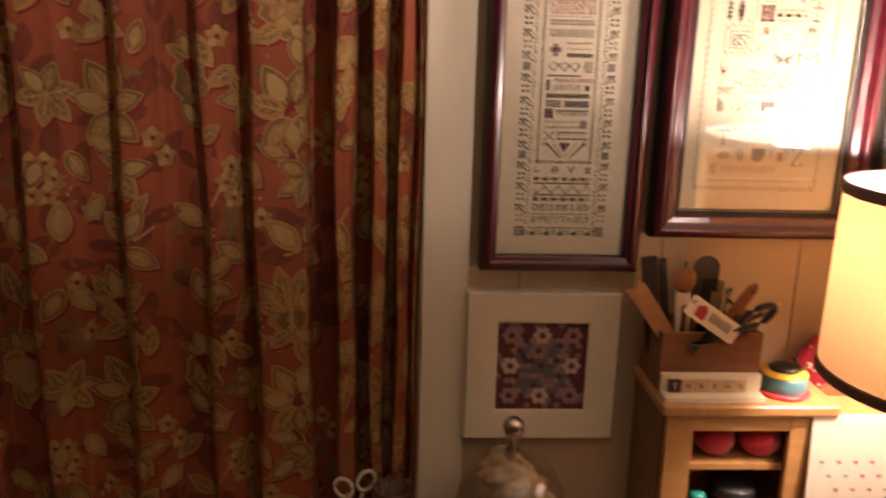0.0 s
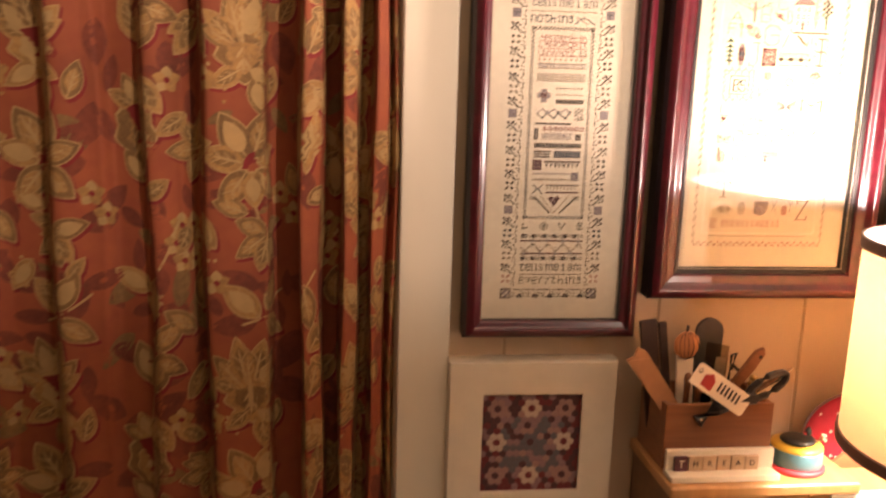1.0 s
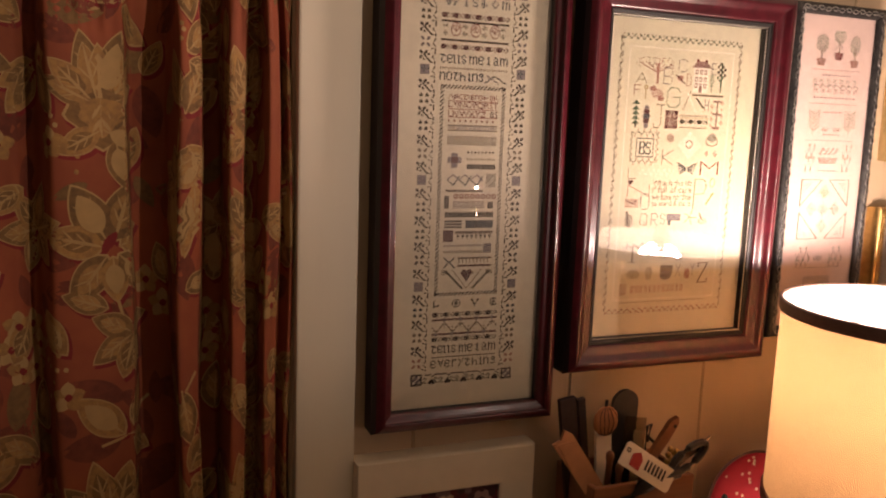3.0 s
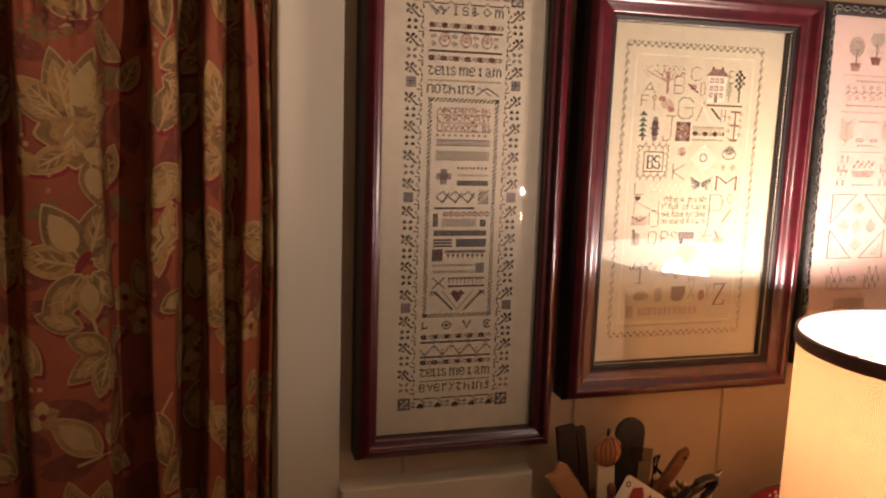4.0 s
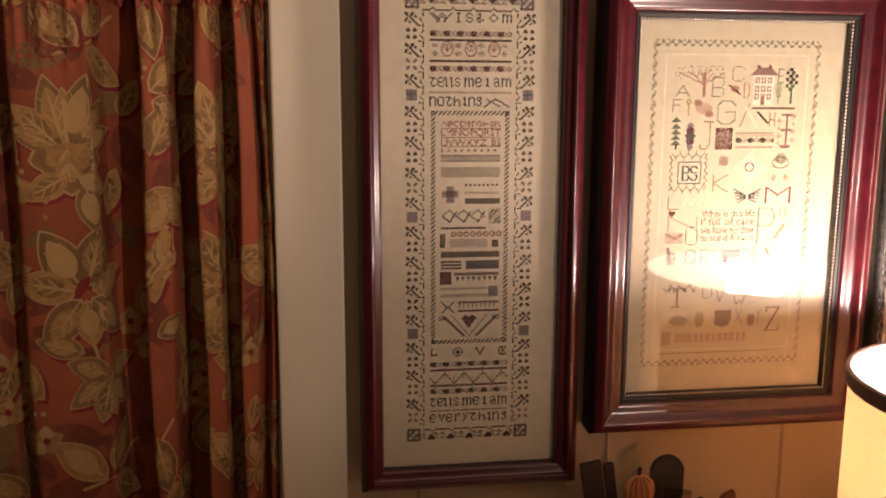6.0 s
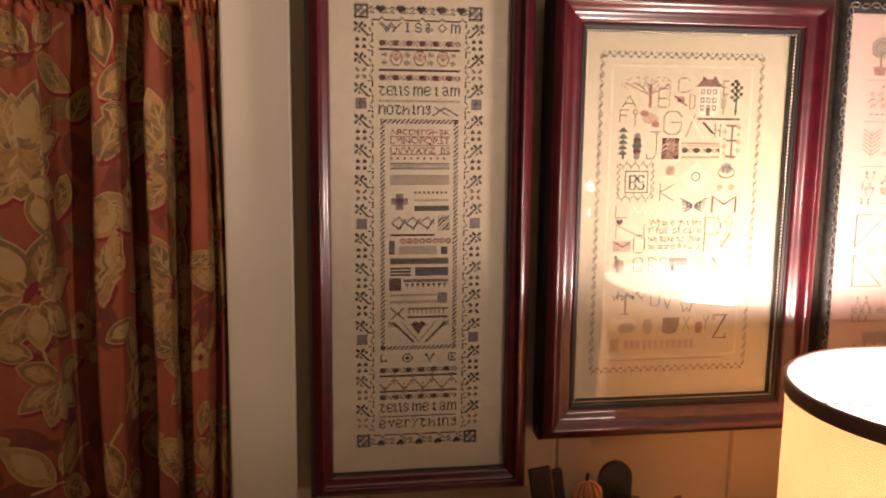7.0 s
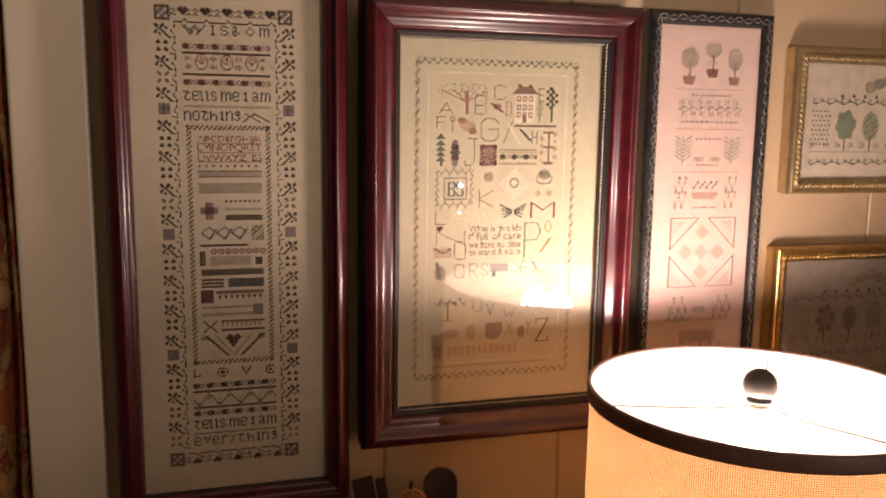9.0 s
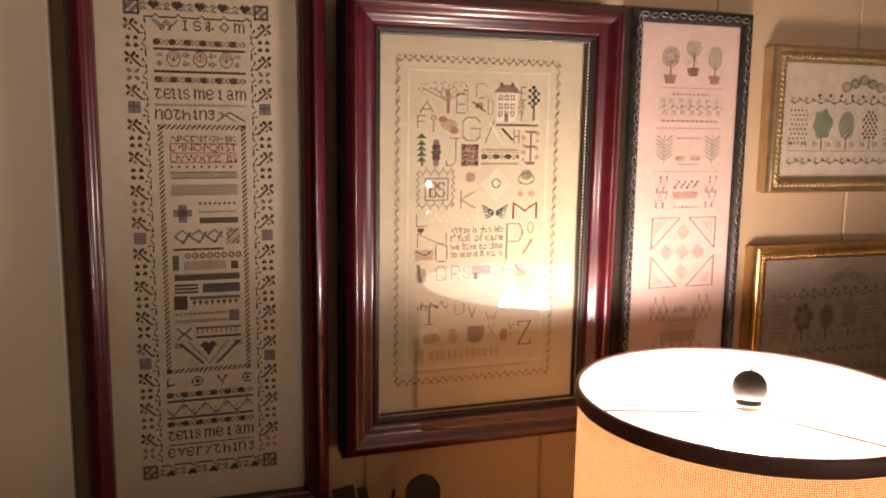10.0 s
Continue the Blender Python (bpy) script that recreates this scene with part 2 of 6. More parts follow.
def slab(outline, y0, y1):
    """A flat plate: an outline of (x, z) pairs, from y0 to y1."""
    bm = bmesh.new()
    a = [bm.verts.new((x, y0, z)) for x, z in outline]
    b = [bm.verts.new((x, y1, z)) for x, z in outline]
    bm.faces.new(a)
    bm.faces.new(b[::-1])
    for k in range(len(a)):
        j = (k + 1) % len(a)
        bm.faces.new((a[j], a[k], b[k], b[j]))
    return bm


def join(*bms):
    out = bmesh.new()
    for b in bms:
        me = bpy.data.meshes.new("temp")
        b.to_mesh(me)
        b.free()
        out.from_mesh(me)
        bpy.data.meshes.remove(me)
    return out

# ---- the room ----
WALL = 1.385
OPEN_L, OPEN_R, OPEN_B, OPEN_T = -0.722, 0.032, 0.80, 1.98
structure("floor", box(-2.4, 2.6, -2.6, 1.7, -0.1, 0.0), M_FLOOR, "brown oak board floor under the desk")
structure("ceiling", box(-2.4, 2.6, -2.6, 1.7, 2.42, 2.52), M_CEIL, "plain off-white ceiling above the room")
structure("wall_south", box(-2.4, 2.6, -2.7, -2.6, 0, 2.42), M_PLASTER, "plain beige wall behind the viewer")
structure("wall_west", box(-2.5, -2.4, -2.6, 1.55, 0, 2.42), M_PLASTER, "plain beige side wall")
structure("wall_east", box(2.6, 2.7, -2.6, 1.55, 0, 2.42), M_PLASTER, "plain beige side wall")
north = structure("wall_north", join(box(-2.4, OPEN_L, WALL + 0.0028, 1.55, 0, 2.42), box(OPEN_R, 2.6, WALL + 0.0028, 1.55, 0, 2.42),
                                     box(OPEN_L, OPEN_R, WALL + 0.0028, 1.55, 0, OPEN_B), box(OPEN_L, OPEN_R, WALL + 0.0028, 1.55, OPEN_T, 2.42)),
                  M_GROOVE, "tan painted wood panelling with vertical grooves")


def window():
    w = empty("window_1", (0, 0, 0), "dark night window hidden behind the curtain", "window")
    w["kind"] = "structure"
    part("window_frame", join(box(OPEN_L, OPEN_L + 0.04, 1.47, 1.51, OPEN_B, OPEN_T), box(OPEN_R - 0.04, OPEN_R, 1.47, 1.51, OPEN_B, OPEN_T),
                              box(OPEN_L + 0.04, OPEN_R - 0.04, 1.47, 1.51, OPEN_B, OPEN_B + 0.04), box(OPEN_L + 0.04, OPEN_R - 0.04, 1.47, 1.51, OPEN_T - 0.04, OPEN_T)), M_TRIM, w)
    part("pane", box(OPEN_L + 0.04, OPEN_R - 0.04, 1.485, 1.49, OPEN_B + 0.04, OPEN_T - 0.04), M_BLACK, w)


window()
structure("trim", box(0.037, 0.1155, 1.366, WALL + 0.011, 0.755, 2.06, 0.003), M_TRIM, "cream painted flat window casing board")
structure("trim", box(-0.806, -0.727, 1.366, WALL + 0.011, 0.755, 2.06, 0.003), M_TRIM, "cream painted flat window casing board")
structure("trim", box(-0.806, 0.1155, 1.366, WALL + 0.011, 2.061, 2.14, 0.003), M_TRIM, "cream painted window head casing above the curtain")
structure("trim", box(OPEN_L, OPEN_R, 1.36, 1.46, OPEN_B - 0.02, OPEN_B, 0.003), M_TRIM, "cream painted window sill under the curtain")

# ---- curtain ----
# Folds: (place along the wall, depth towards the room); crests and troughs in turn.
FOLDS = [(-0.735, 0.0), (-0.715, 0.022), (-0.690, 0.020), (-0.676, -0.022), (-0.625, -0.018), (-0.600, 0.016), (-0.545, 0.004), (-0.520, -0.014), (-0.470, -0.014), (-0.445, 0.018),
         (-0.390, 0.004), (-0.372, -0.014), (-0.335, -0.010), (-0.316, 0.018), (-0.275, 0.004), (-0.258, -0.018), (-0.236, 0.026), (-0.158, 0.012), (-0.150, -0.030), (-0.112, -0.030),
         (-0.101, 0.032), (-0.078, 0.018), (-0.070, -0.036), (-0.050, -0.036), (-0.043, 0.028), (-0.026, 0.014), (-0.020, -0.026), (-0.008, -0.022), (-0.002, 0.024), (0.012, 0.012), (0.019, -0.018), (0.027, 0.006), (0.035, -0.012)]
CLOTH_Y = 1.382


def fold_table():
    """Cloth length -> place along the wall and depth."""
    xs, ds = [], []
    for (x0, d0), (x1, d1) in zip(FOLDS, FOLDS[1:]):
        for k in range(16):
            f = k / 16
            g = (1 - math.cos(math.pi * f)) / 2
            xs.append(x0 + (x1 - x0) * f)
            ds.append(d0 + (d1 - d0) * g)
    xs.append(FOLDS[-1][0])
    ds.append(FOLDS[-1][1])
    xs, ds = np.array(xs), np.array(ds)
    us = np.concatenate([[0], np.cumsum(np.hypot(np.diff(xs), np.diff(ds)))])
    return us, xs, ds


CLOTH_U, CLOTH_X, CLOTH_D = fold_table()
CLOTH_W = CLOTH_U[-1]
ROD_Z = 1.864


def on_cloth(u, z, off=0.0):
    """The place of the cloth's point u along its width at height z, off metres in front of it."""
    u = min(max(u, 0.0), CLOTH_W)
    x = np.interp(u, CLOTH_U, CLOTH_X)
    d = np.interp(u, CLOTH_U, CLOTH_D)
    e = 0.002
    x1, d1 = np.interp(min(u + e, CLOTH_W), CLOTH_U, CLOTH_X), np.interp(min(u + e, CLOTH_W), CLOTH_U, CLOTH_D)
    x0, d0 = np.interp(max(u - e, 0), CLOTH_U, CLOTH_X), np.interp(max(u - e, 0), CLOTH_U, CLOTH_D)
    n = Vector((-(d1 - d0), -(x1 - x0), 0))
    if n.length > 1e-9:
        n.normalize()
    fall = (ROD_Z - z)
    near = max(0.0, 1 - max(fall, 0) / 0.10)
    gather = 0.003 * near * math.sin(u * 410 + 3 * math.sin(u * 37)) + 0.004 * near * math.sin(u * 210 + 1)
    sway = 0.004 * math.sin(3.1 * z + 7 * u) * min(1, max(fall, 0) * 2) + 0.0025 * math.sin(11 * z + 23 * u)
    depth = d * (1 - 0.45 * near) + gather
    return Vector((x + sway, CLOTH_Y - depth, z)) + n * off


def curtain():
    c = empty("curtain", (0, 0, 0), "rust-red cotton curtain with gold flowers and leaves", "curtain")
    bm = bmesh.new()
    nu, nz = 420, 70
    grid = []
    for j in range(nz + 1):
        f = j / nz
        z = ROD_Z - 0.008 - (ROD_Z - 0.008 - 0.815) * (f ** 1.25)
        grid.append([bm.verts.new(on_cloth(CLOTH_W * i / nu, z)) for i in range(nu + 1)])
    for a, b in zip(grid, grid[1:]):
        for i in range(nu):
            bm.faces.new((a[i], a[i + 1], b[i + 1], b[i]))
    part("cloth", bm, M_CLOTH, c, smooth=True)
    # The gathered heading that stands above the rod, its lining turned out.
    bm = bmesh.new()
    grid = []
    for j in range(11):
        f = j / 10
        row = []
        for i in range(nu + 1):
            u = CLOTH_W * i / nu
            x = np.interp(u, CLOTH_U, CLOTH_X)
            d = 0.5 * np.interp(u, CLOTH_U, CLOTH_D)
            flare = 0.010 * math.sin(u * 300 + 2 * math.sin(u * 41)) * (0.35 + f) + 0.006 * math.sin(u * 520)
            bulge = 0.013 * math.sin(math.pi * min(1.0, f * 1.5))
            row.append(bm.verts.new((x + 0.004 * math.sin(u * 410) * f, CLOTH_Y - d - bulge - flare, ROD_Z - 0.012 + 0.055 * f + 0.003 * math.sin(u * 170))))
        grid.append(row)
    for a, b in zip(grid, grid[1:]):
        for i in range(nu):
            bm.faces.new((a[i], a[i + 1], b[i + 1], b[i]))
    for f in bm.faces:
        f.material_index = 1 if f.calc_center_median().z > ROD_Z + 0.002 else 0
    part("heading", bm, [M_CLOTH, M_LINING], c, "gathered heading with cream lining showing", smooth=True)
    return c


CURTAIN = curtain()


def on_cloth_all(p):
    """on_cloth for an array of (u, z, offset) rows."""
    u, z, off = np.clip(p[:, 0], 0, CLOTH_W), p[:, 1], p[:, 2]
    f = lambda q, t: np.interp(np.clip(q, 0, CLOTH_W), CLOTH_U, t)
    n = np.stack([-(f(u + 0.002, CLOTH_D) - f(u - 0.002, CLOTH_D)), -(f(u + 0.002, CLOTH_X) - f(u - 0.002, CLOTH_X)), 0 * u], -1)
    n /= np.maximum(np.linalg.norm(n, axis=1, keepdims=True), 1e-9)
    fall = ROD_Z - z
    near = np.maximum(0, 1 - np.maximum(fall, 0) / 0.10)
    gather = 0.003 * near * np.sin(u * 410 + 3 * np.sin(u * 37)) + 0.004 * near * np.sin(u * 210 + 1)
    sway = 0.004 * np.sin(3.1 * z + 7 * u) * np.minimum(1, np.maximum(fall, 0) * 2) + 0.0025 * np.sin(11 * z + 23 * u)
    depth = f(u, CLOTH_D) * (1 - 0.45 * near) + gather
    return np.stack([f(u, CLOTH_X) + sway, CLOTH_Y - depth, z], -1) + n * off[:, None]


class Print:
    """Printed shapes gathered as (u, z, offset) rows, laid on the cloth in one go."""

    def __init__(self):
        self.rows, self.faces, self.mats = [], [], []  # offsets are halved when laid
        self.count = 0

    def lay(self, name, mats, parent, label):
        p = np.array(self.rows)
        inside = (p[:, 0] > 0.002) & (p[:, 0] < CLOTH_W - 0.002) & (p[:, 1] > 0.82) & (p[:, 1] < ROD_Z - 0.012)
        keep = [k for k, f in enumerate(self.faces) if all(inside[i] for i in f)]
        me = bpy.data.meshes.new(name)
        me.from_pydata([tuple(v) for v in on_cloth_all(p * (1, 1, 0.5))], [], [self.faces[k] for k in keep])
        for m in mats:
            me.materials.append(m)
        me.polygons.foreach_set("material_index", [self.mats[k] for k in keep])
        me.polygons.foreach_set("use_smooth", [True] * len(keep))
        ob = new(name, me)
        ob.parent = parent
        return tagged(ob, label, kind="stuff")


def print_patch(pr, outline, off, mi, rings=(1.0, 0.82, 0.64, 0.46, 0.28)):
    """A printed shape on the cloth: rings inside an outline of (u, z) pairs."""
    o = np.array(outline)
    c = o.mean(0)
    n, first = len(o), len(pr.rows)
    pr.count += 1
    off += 3e-6 * (pr.count * 37 % 101)  # no two prints in one plane
    for s in rings:
        pr.rows += [(u, z, off) for u, z in c + (o - c) * s]
    pr.rows.append((c[0], c[1], off))
    for r in range(len(rings) - 1):
        a, b = first + r * n, first + (r + 1) * n
        for k in range(n):
            pr.faces.append((a + k, a + (k + 1) % n, b + (k + 1) % n, b + k))
            pr.mats.append(mi)
    b, mid = first + (len(rings) - 1) * n, first + len(rings) * n
    for k in range(n):
        pr.faces.append((b + k, b + (k + 1) % n, mid))
        pr.mats.append(mi)


def petal(u, z, angle, length, width, tip=1.0, lobes=0):
    """The outline of a petal or leaf from its root outwards."""
    pts = []
    ca, sa = math.cos(angle), math.sin(angle)
    for k in range(26):
        f = k / 26 * 2
        s, side = (f, 1) if f <= 1 else (2 - f, -1)
        w = width / 2 * math.sin(math.pi * s ** tip) ** 0.8 * (1 + (0.12 * math.sin(lobes * s * math.pi) if lobes else 0))
        a, b = length * s, side * w
        pts.append((u + a * ca - b * sa, z + a * sa + b * ca))
    return pts


def smaller(outline, k, du=0.0, dz=0.0):
    cu = sum(p[0] for p in outline) / len(outline)
    cz = sum(p[1] for p in outline) / len(outline)
    return [(cu + (u - cu) * k + du, cz + (z - cz) * k + dz) for u, z in outline]


def printed_leaf(bm, u, z, angle, length, width, rng, tip=1.0, lobes=0, shade=True):
    o = petal(u, z, angle, length, width, tip, lobes)
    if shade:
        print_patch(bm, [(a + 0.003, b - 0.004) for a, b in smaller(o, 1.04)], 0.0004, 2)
    print_patch(bm, o, 0.0009, 1)
    tone = rng.random() < 0.4
    print_patch(bm, smaller(o, 0.92), 0.0013, 3 if tone else 0)
    print_patch(bm, smaller(o, 0.60), 0.0015, 0 if tone else 3, (1.0, 0.7, 0.4))
    if rng.random() < 0.5:
        print_patch(bm, smaller(o, 0.64), 0.00145, 1, (1.0, 0.7, 0.4))
    vein = petal(u, z, angle, length * 0.8, width * 0.10)
    print_patch(bm, vein, 0.0017, 1, (1.0, 0.5))
    for s in (-1, 1):
        for q in (0.3, 0.5):
            print_patch(bm, petal(u + length * q * math.cos(angle), z + length * q * math.sin(angle), angle + s * 0.6, length * 0.26, width * 0.05), 0.0017, 1, (1.0,))


def printed_stem(bm, u, z, angle, length, bend, mi=1):
    pu, pz, a = u, z, angle
    n = 8
    left, right = [], []
    bm.count += 1
    off = 0.0008 + 3e-6 * (bm.count * 37 % 101)
    for k in range(n + 1):
        w = 0.0018
        left.append((pu - w * math.sin(a), pz + w * math.cos(a)))
        right.append((pu + w * math.sin(a), pz - w * math.cos(a)))
        pu += length / n * math.cos(a)
        pz += length / n * math.sin(a)
        a += bend / n
    for k in range(n):
        i = len(bm.rows)
        bm.rows += [(*p, off) for p in (left[k], left[k + 1], right[k + 1], right[k])]
        bm.faces.append((i, i + 1, i + 2, i + 3))
        bm.mats.append(mi)
    return pu, pz, a


def flower_print():
    """The repeat: an open lily over a fan flower, leaf sprays, a crown flower, spotted pods, berries and small blossoms."""
    rng = random.Random(5)
    bm = Print()
    u0 = float(np.interp(-0.178, CLOTH_X, CLOTH_U))
    step_u, step_z = 0.37, 0.50

    def leaf(u, z, a, l, w=0.55, tip=0.85):
        printed_leaf(bm, u, z, a + rng.uniform(-0.12, 0.12), l * rng.uniform(0.92, 1.08), l * w, rng, tip)

    def blossom(u, z):
        for k in range(5):
            print_patch(bm, petal(u, z, k * 1.2566 + 0.3, 0.019, 0.015), 0.0010, 1 if k % 2 else 0)
        print_patch(bm, petal(u - 0.004, z, 0, 0.009, 0.009), 0.0014, 2)

    def crown(u, z):
        for a, l in ((2.75, 0.05), (0.4, 0.05), (2.3, 0.062), (0.85, 0.062), (1.85, 0.07), (1.3, 0.07), (1.57, 0.06)):
            leaf(u + 0.012 * math.cos(a), z, a, l * 1.15, 0.5, 0.7)
        printed_leaf(bm, u, z + 0.02, -1.57, 0.075, 0.085, rng, 0.6, 5)
        for a in (-2.6, -0.5):
            leaf(u, z - 0.03, a, 0.055)

    for k in range(420):
        a, l = rng.uniform(0, 6.28), rng.uniform(0.03, 0.075)
        o = petal(rng.uniform(0, CLOTH_W), rng.uniform(0.8, 1.9), a, l, l * rng.uniform(0.35, 0.6), 0.85)
        print_patch(bm, o, 0.0002 + 0.0001 * (k % 2), 4 if k % 5 else 3, (1.0, 0.7, 0.4))
    for col in range(-5, 4):
        for row in range(-2, 3):
            u, z = u0 + col * step_u, 1.530 + row * step_z
            if not (-0.5 < u < CLOTH_W + 0.4 and 0.5 < z < 2.3):
                continue
            # first column: lily, fan flower, leaves, crown
            for a, l, w in ((2.9, 0.068, 0.040), (2.1, 0.078, 0.046), (1.25, 0.074, 0.046), (0.35, 0.062, 0.036), (-0.75, 0.068, 0.042), (-2.2, 0.070, 0.040), (-1.5, 0.056, 0.034)):
                printed_leaf(bm, u + 0.008 * math.cos(a), z + 0.008 * math.sin(a), a, l, w, rng, 0.8)
            print_patch(bm, petal(u - 0.012, z - 0.004, 0.9, 0.03, 0.012), 0.0021, 2)
            printed_stem(bm, u, z - 0.02, -1.5, 0.09, 0.35)
            for a in (-2.4, -1.9, -1.4, -0.9, 2.8, 0.3):
                leaf(u + 0.022, z - 0.100, a, 0.054, 0.58, 0.75)
            leaf(u - 0.005, z - 0.070, 2.75, 0.050)
            leaf(u + 0.010, z + 0.125, -1.35, 0.062)
            leaf(u + 0.050, z + 0.085, 1.3, 0.055)
            leaf(u + 0.012, z - 0.225, 2.35, 0.072)
            leaf(u + 0.020, z - 0.215, 0.95, 0.066)
            leaf(u + 0.020, z - 0.228, -0.55, 0.066)
            printed_stem(bm, u - 0.015, z - 0.235, 0.25, 0.10, 0.5)
            crown(u - 0.005, z - 0.335)
            blossom(u + 0.075, z - 0.045), blossom(u + 0.095, z - 0.075), blossom(u - 0.085, z - 0.29)
            # second column: leaf pairs, pod, blossoms, fan
            v = u + 0.165
            for dz, a, l in ((0.165, 1.9, 0.070), (0.155, 1.15, 0.072), (0.120, -0.9, 0.064), (-0.03, 2.2, 0.055), (-0.05, 0.5, 0.050), (-0.17, -1.4, 0.070), (-0.19, 2.5, 0.062), (-0.275, 0.8, 0.066), (-0.285, -0.4, 0.06)):
                leaf(v + 0.01 * math.cos(a), z + dz, a, l)
            printed_leaf(bm, v - 0.01, z + 0.085, -1.5, 0.105, 0.085, rng, 0.65, 5)
            for a in (0.6, 1.2, 1.9, 2.6):
                leaf(v - 0.01, z + 0.075, a, 0.050)
            for k in range(6):
                blossom(v + 0.075 + 0.022 * math.cos(k * 1.05), z - 0.115 + 0.030 * math.sin(k * 1.05))
            printed_stem(bm, v + 0.06, z - 0.08, -1.9, 0.13, -0.5)
            printed_stem(bm, v, z + 0.15, -1.8, 0.16, 0.6)
            # third column: a smaller lily and spotted fill
            w_ = u + 0.265
            for k in range(6):
                leaf(w_, z + 0.02, k * 1.047 + 0.2, 0.056, 0.56, 0.8)
            leaf(w_ - 0.02, z - 0.08, -2.0, 0.06), leaf(w_ + 0.02, z - 0.07, -1.0, 0.062)
            leaf(w_, z + 0.20, -2.2, 0.066), leaf(w_ + 0.01, z + 0.205, -0.9, 0.062), leaf(w_, z - 0.22, 1.6, 0.07), leaf(w_ - 0.02, z - 0.25, 2.6, 0.062)
            blossom(w_ + 0.04, z + 0.12), blossom(w_ - 0.05, z + 0.115), blossom(w_ + 0.055, z - 0.17)
            for cu, cz in ((u - 0.05, z + 0.13), (v + 0.02, z - 0.235), (w_ + 0.03, z - 0.15)):
                for k in range(16):
                    print_patch(bm, petal(cu + rng.uniform(-0.026, 0.026), cz + rng.uniform(-0.045, 0.045), 0.5, 0.006, 0.006), 0.0003, rng.choice((1, 0)))
    for k in range(90):
        u = float(np.interp(rng.uniform(-0.06, 0.034), CLOTH_X, CLOTH_U)) if k < 60 else CLOTH_W * rng.random()
        l = rng.uniform(0.040, 0.066)
        printed_leaf(bm, u, rng.uniform(0.83, 1.86), rng.uniform(0, 6.28), l, l * 0.52, rng, 0.8)
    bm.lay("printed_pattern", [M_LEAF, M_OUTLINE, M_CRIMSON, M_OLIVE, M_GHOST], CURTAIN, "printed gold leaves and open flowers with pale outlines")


flower_print()
tagged(part("curtain_rod", rod((OPEN_L - 0.0, CLOTH_Y, ROD_Z), (OPEN_R + 0.0, CLOTH_Y, ROD_Z), 0.005, 12), M_BRASS), "slim brass curtain rod inside the window opening", "curtain rod")

# ---- framed pictures ----


def moulding(w, h, profile):
    """A mitred picture frame, w by h outside: profile of (inset, height off the wall) from the back edge over the face to the inner edge."""
    bm = bmesh.new()
    loops = []
    for inset, up in profile:
        a, b = w / 2 - inset, h / 2 - inset
        loops.append([bm.verts.new((x, -up, z)) for x, z in ((-a, -b), (a, -b), (a, b), (-a, b))])
    for p, q in zip(loops, loops[1:]):
        for k in range(4):
            bm.faces.new((p[k], p[(k + 1) % 4], q[(k + 1) % 4], q[k]))
        for k in range(4):
            bm.edges.get((p[k], q[k])).smooth = False  # crisp mitres
    return bm


def panel(w, h, y, thick=0.002):
    return box(-w / 2, w / 2, -y, -y + thick, -h / 2, h / 2)


def pane(w, h, y, tilt=0.0):
    """A sheet of picture glass; tilt: metres by which its top leans out and its foot in."""
    bm = bmesh.new()
    bm.faces.new([bm.verts.new((x, -y - math.copysign(tilt, z), z)) for x, z in ((-w / 2, -h / 2), (w / 2, -h / 2), (w / 2, h / 2), (-w / 2, h / 2))])
    return bm


def rounded(points, n=5):
    """Smooths a profile by inserting points along a curve through the given ones."""
    out = []
    for k in range(len(points) - 1):
        p0, p1, p2, p3 = (Vector(points[max(0, min(len(points) - 1, k + d))]) for d in (-1, 0, 1, 2))
        for j in range(n):
            t = j / n
            out.append(tuple(0.5 * ((2 * p1) + (p2 - p0) * t + (2 * p0 - 5 * p1 + 4 * p2 - p3) * t * t + (3 * p1 - p0 - 3 * p2 + p3) * t ** 3)))
    return out + [tuple(points[-1])]


def picture(x0, x1, z0, z1, label, group="", tilt=0.0):
    return empty("framed_picture", ((x0 + x1) / 2, WALL - 0.0005, (z0 + z1) / 2), label, "picture", group or "pictures on the panelled wall", rx=tilt)


def mahogany_frame(ob, w, h, face, depth):
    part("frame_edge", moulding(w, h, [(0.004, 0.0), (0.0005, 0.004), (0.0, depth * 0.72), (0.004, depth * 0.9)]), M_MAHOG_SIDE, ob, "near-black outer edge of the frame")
    prof = rounded([(0.004, depth * 0.9), (0.010, depth), (0.0155, depth * 1.02), (face * 0.56, depth * 0.90), (face * 0.68, depth * 0.85), (face * 0.92, depth * 0.82), (face, depth * 0.74)])
    part("frame", moulding(w, h, prof), M_MAHOG, ob, "glossy dark red mahogany moulding", smooth=True)


LONG = picture(0.132, 0.398, 1.279, 1.922, "tall narrow stitched sampler in a dark red frame")
W1, H1 = 0.266, 0.643
mahogany_frame(LONG, W1, H1, 0.027, 0.050)
part("liner", moulding(W1, H1, [(0.0265, 0.037), (0.0275, 0.029)]), M_MAHOG_SIDE, LONG)
part("fabric", panel(W1 - 0.042, H1 - 0.042, 0.0275), M_LINEN, LONG, "natural linen with rows of cross stitch")
part("glass", pane(W1 - 0.044, H1 - 0.044, 0.0325), M_GLASS, LONG, turn_out=False).visible_shadow = False

BIG = picture(0.413, 0.769, 1.341, 1.888, "alphabet sampler on cream linen in a wide dark red frame", tilt=0.8)
BIG.location.y -= 0.0108
W2, H2 = 0.356, 0.547
mahogany_frame(BIG, W2, H2, 0.039, 0.045)
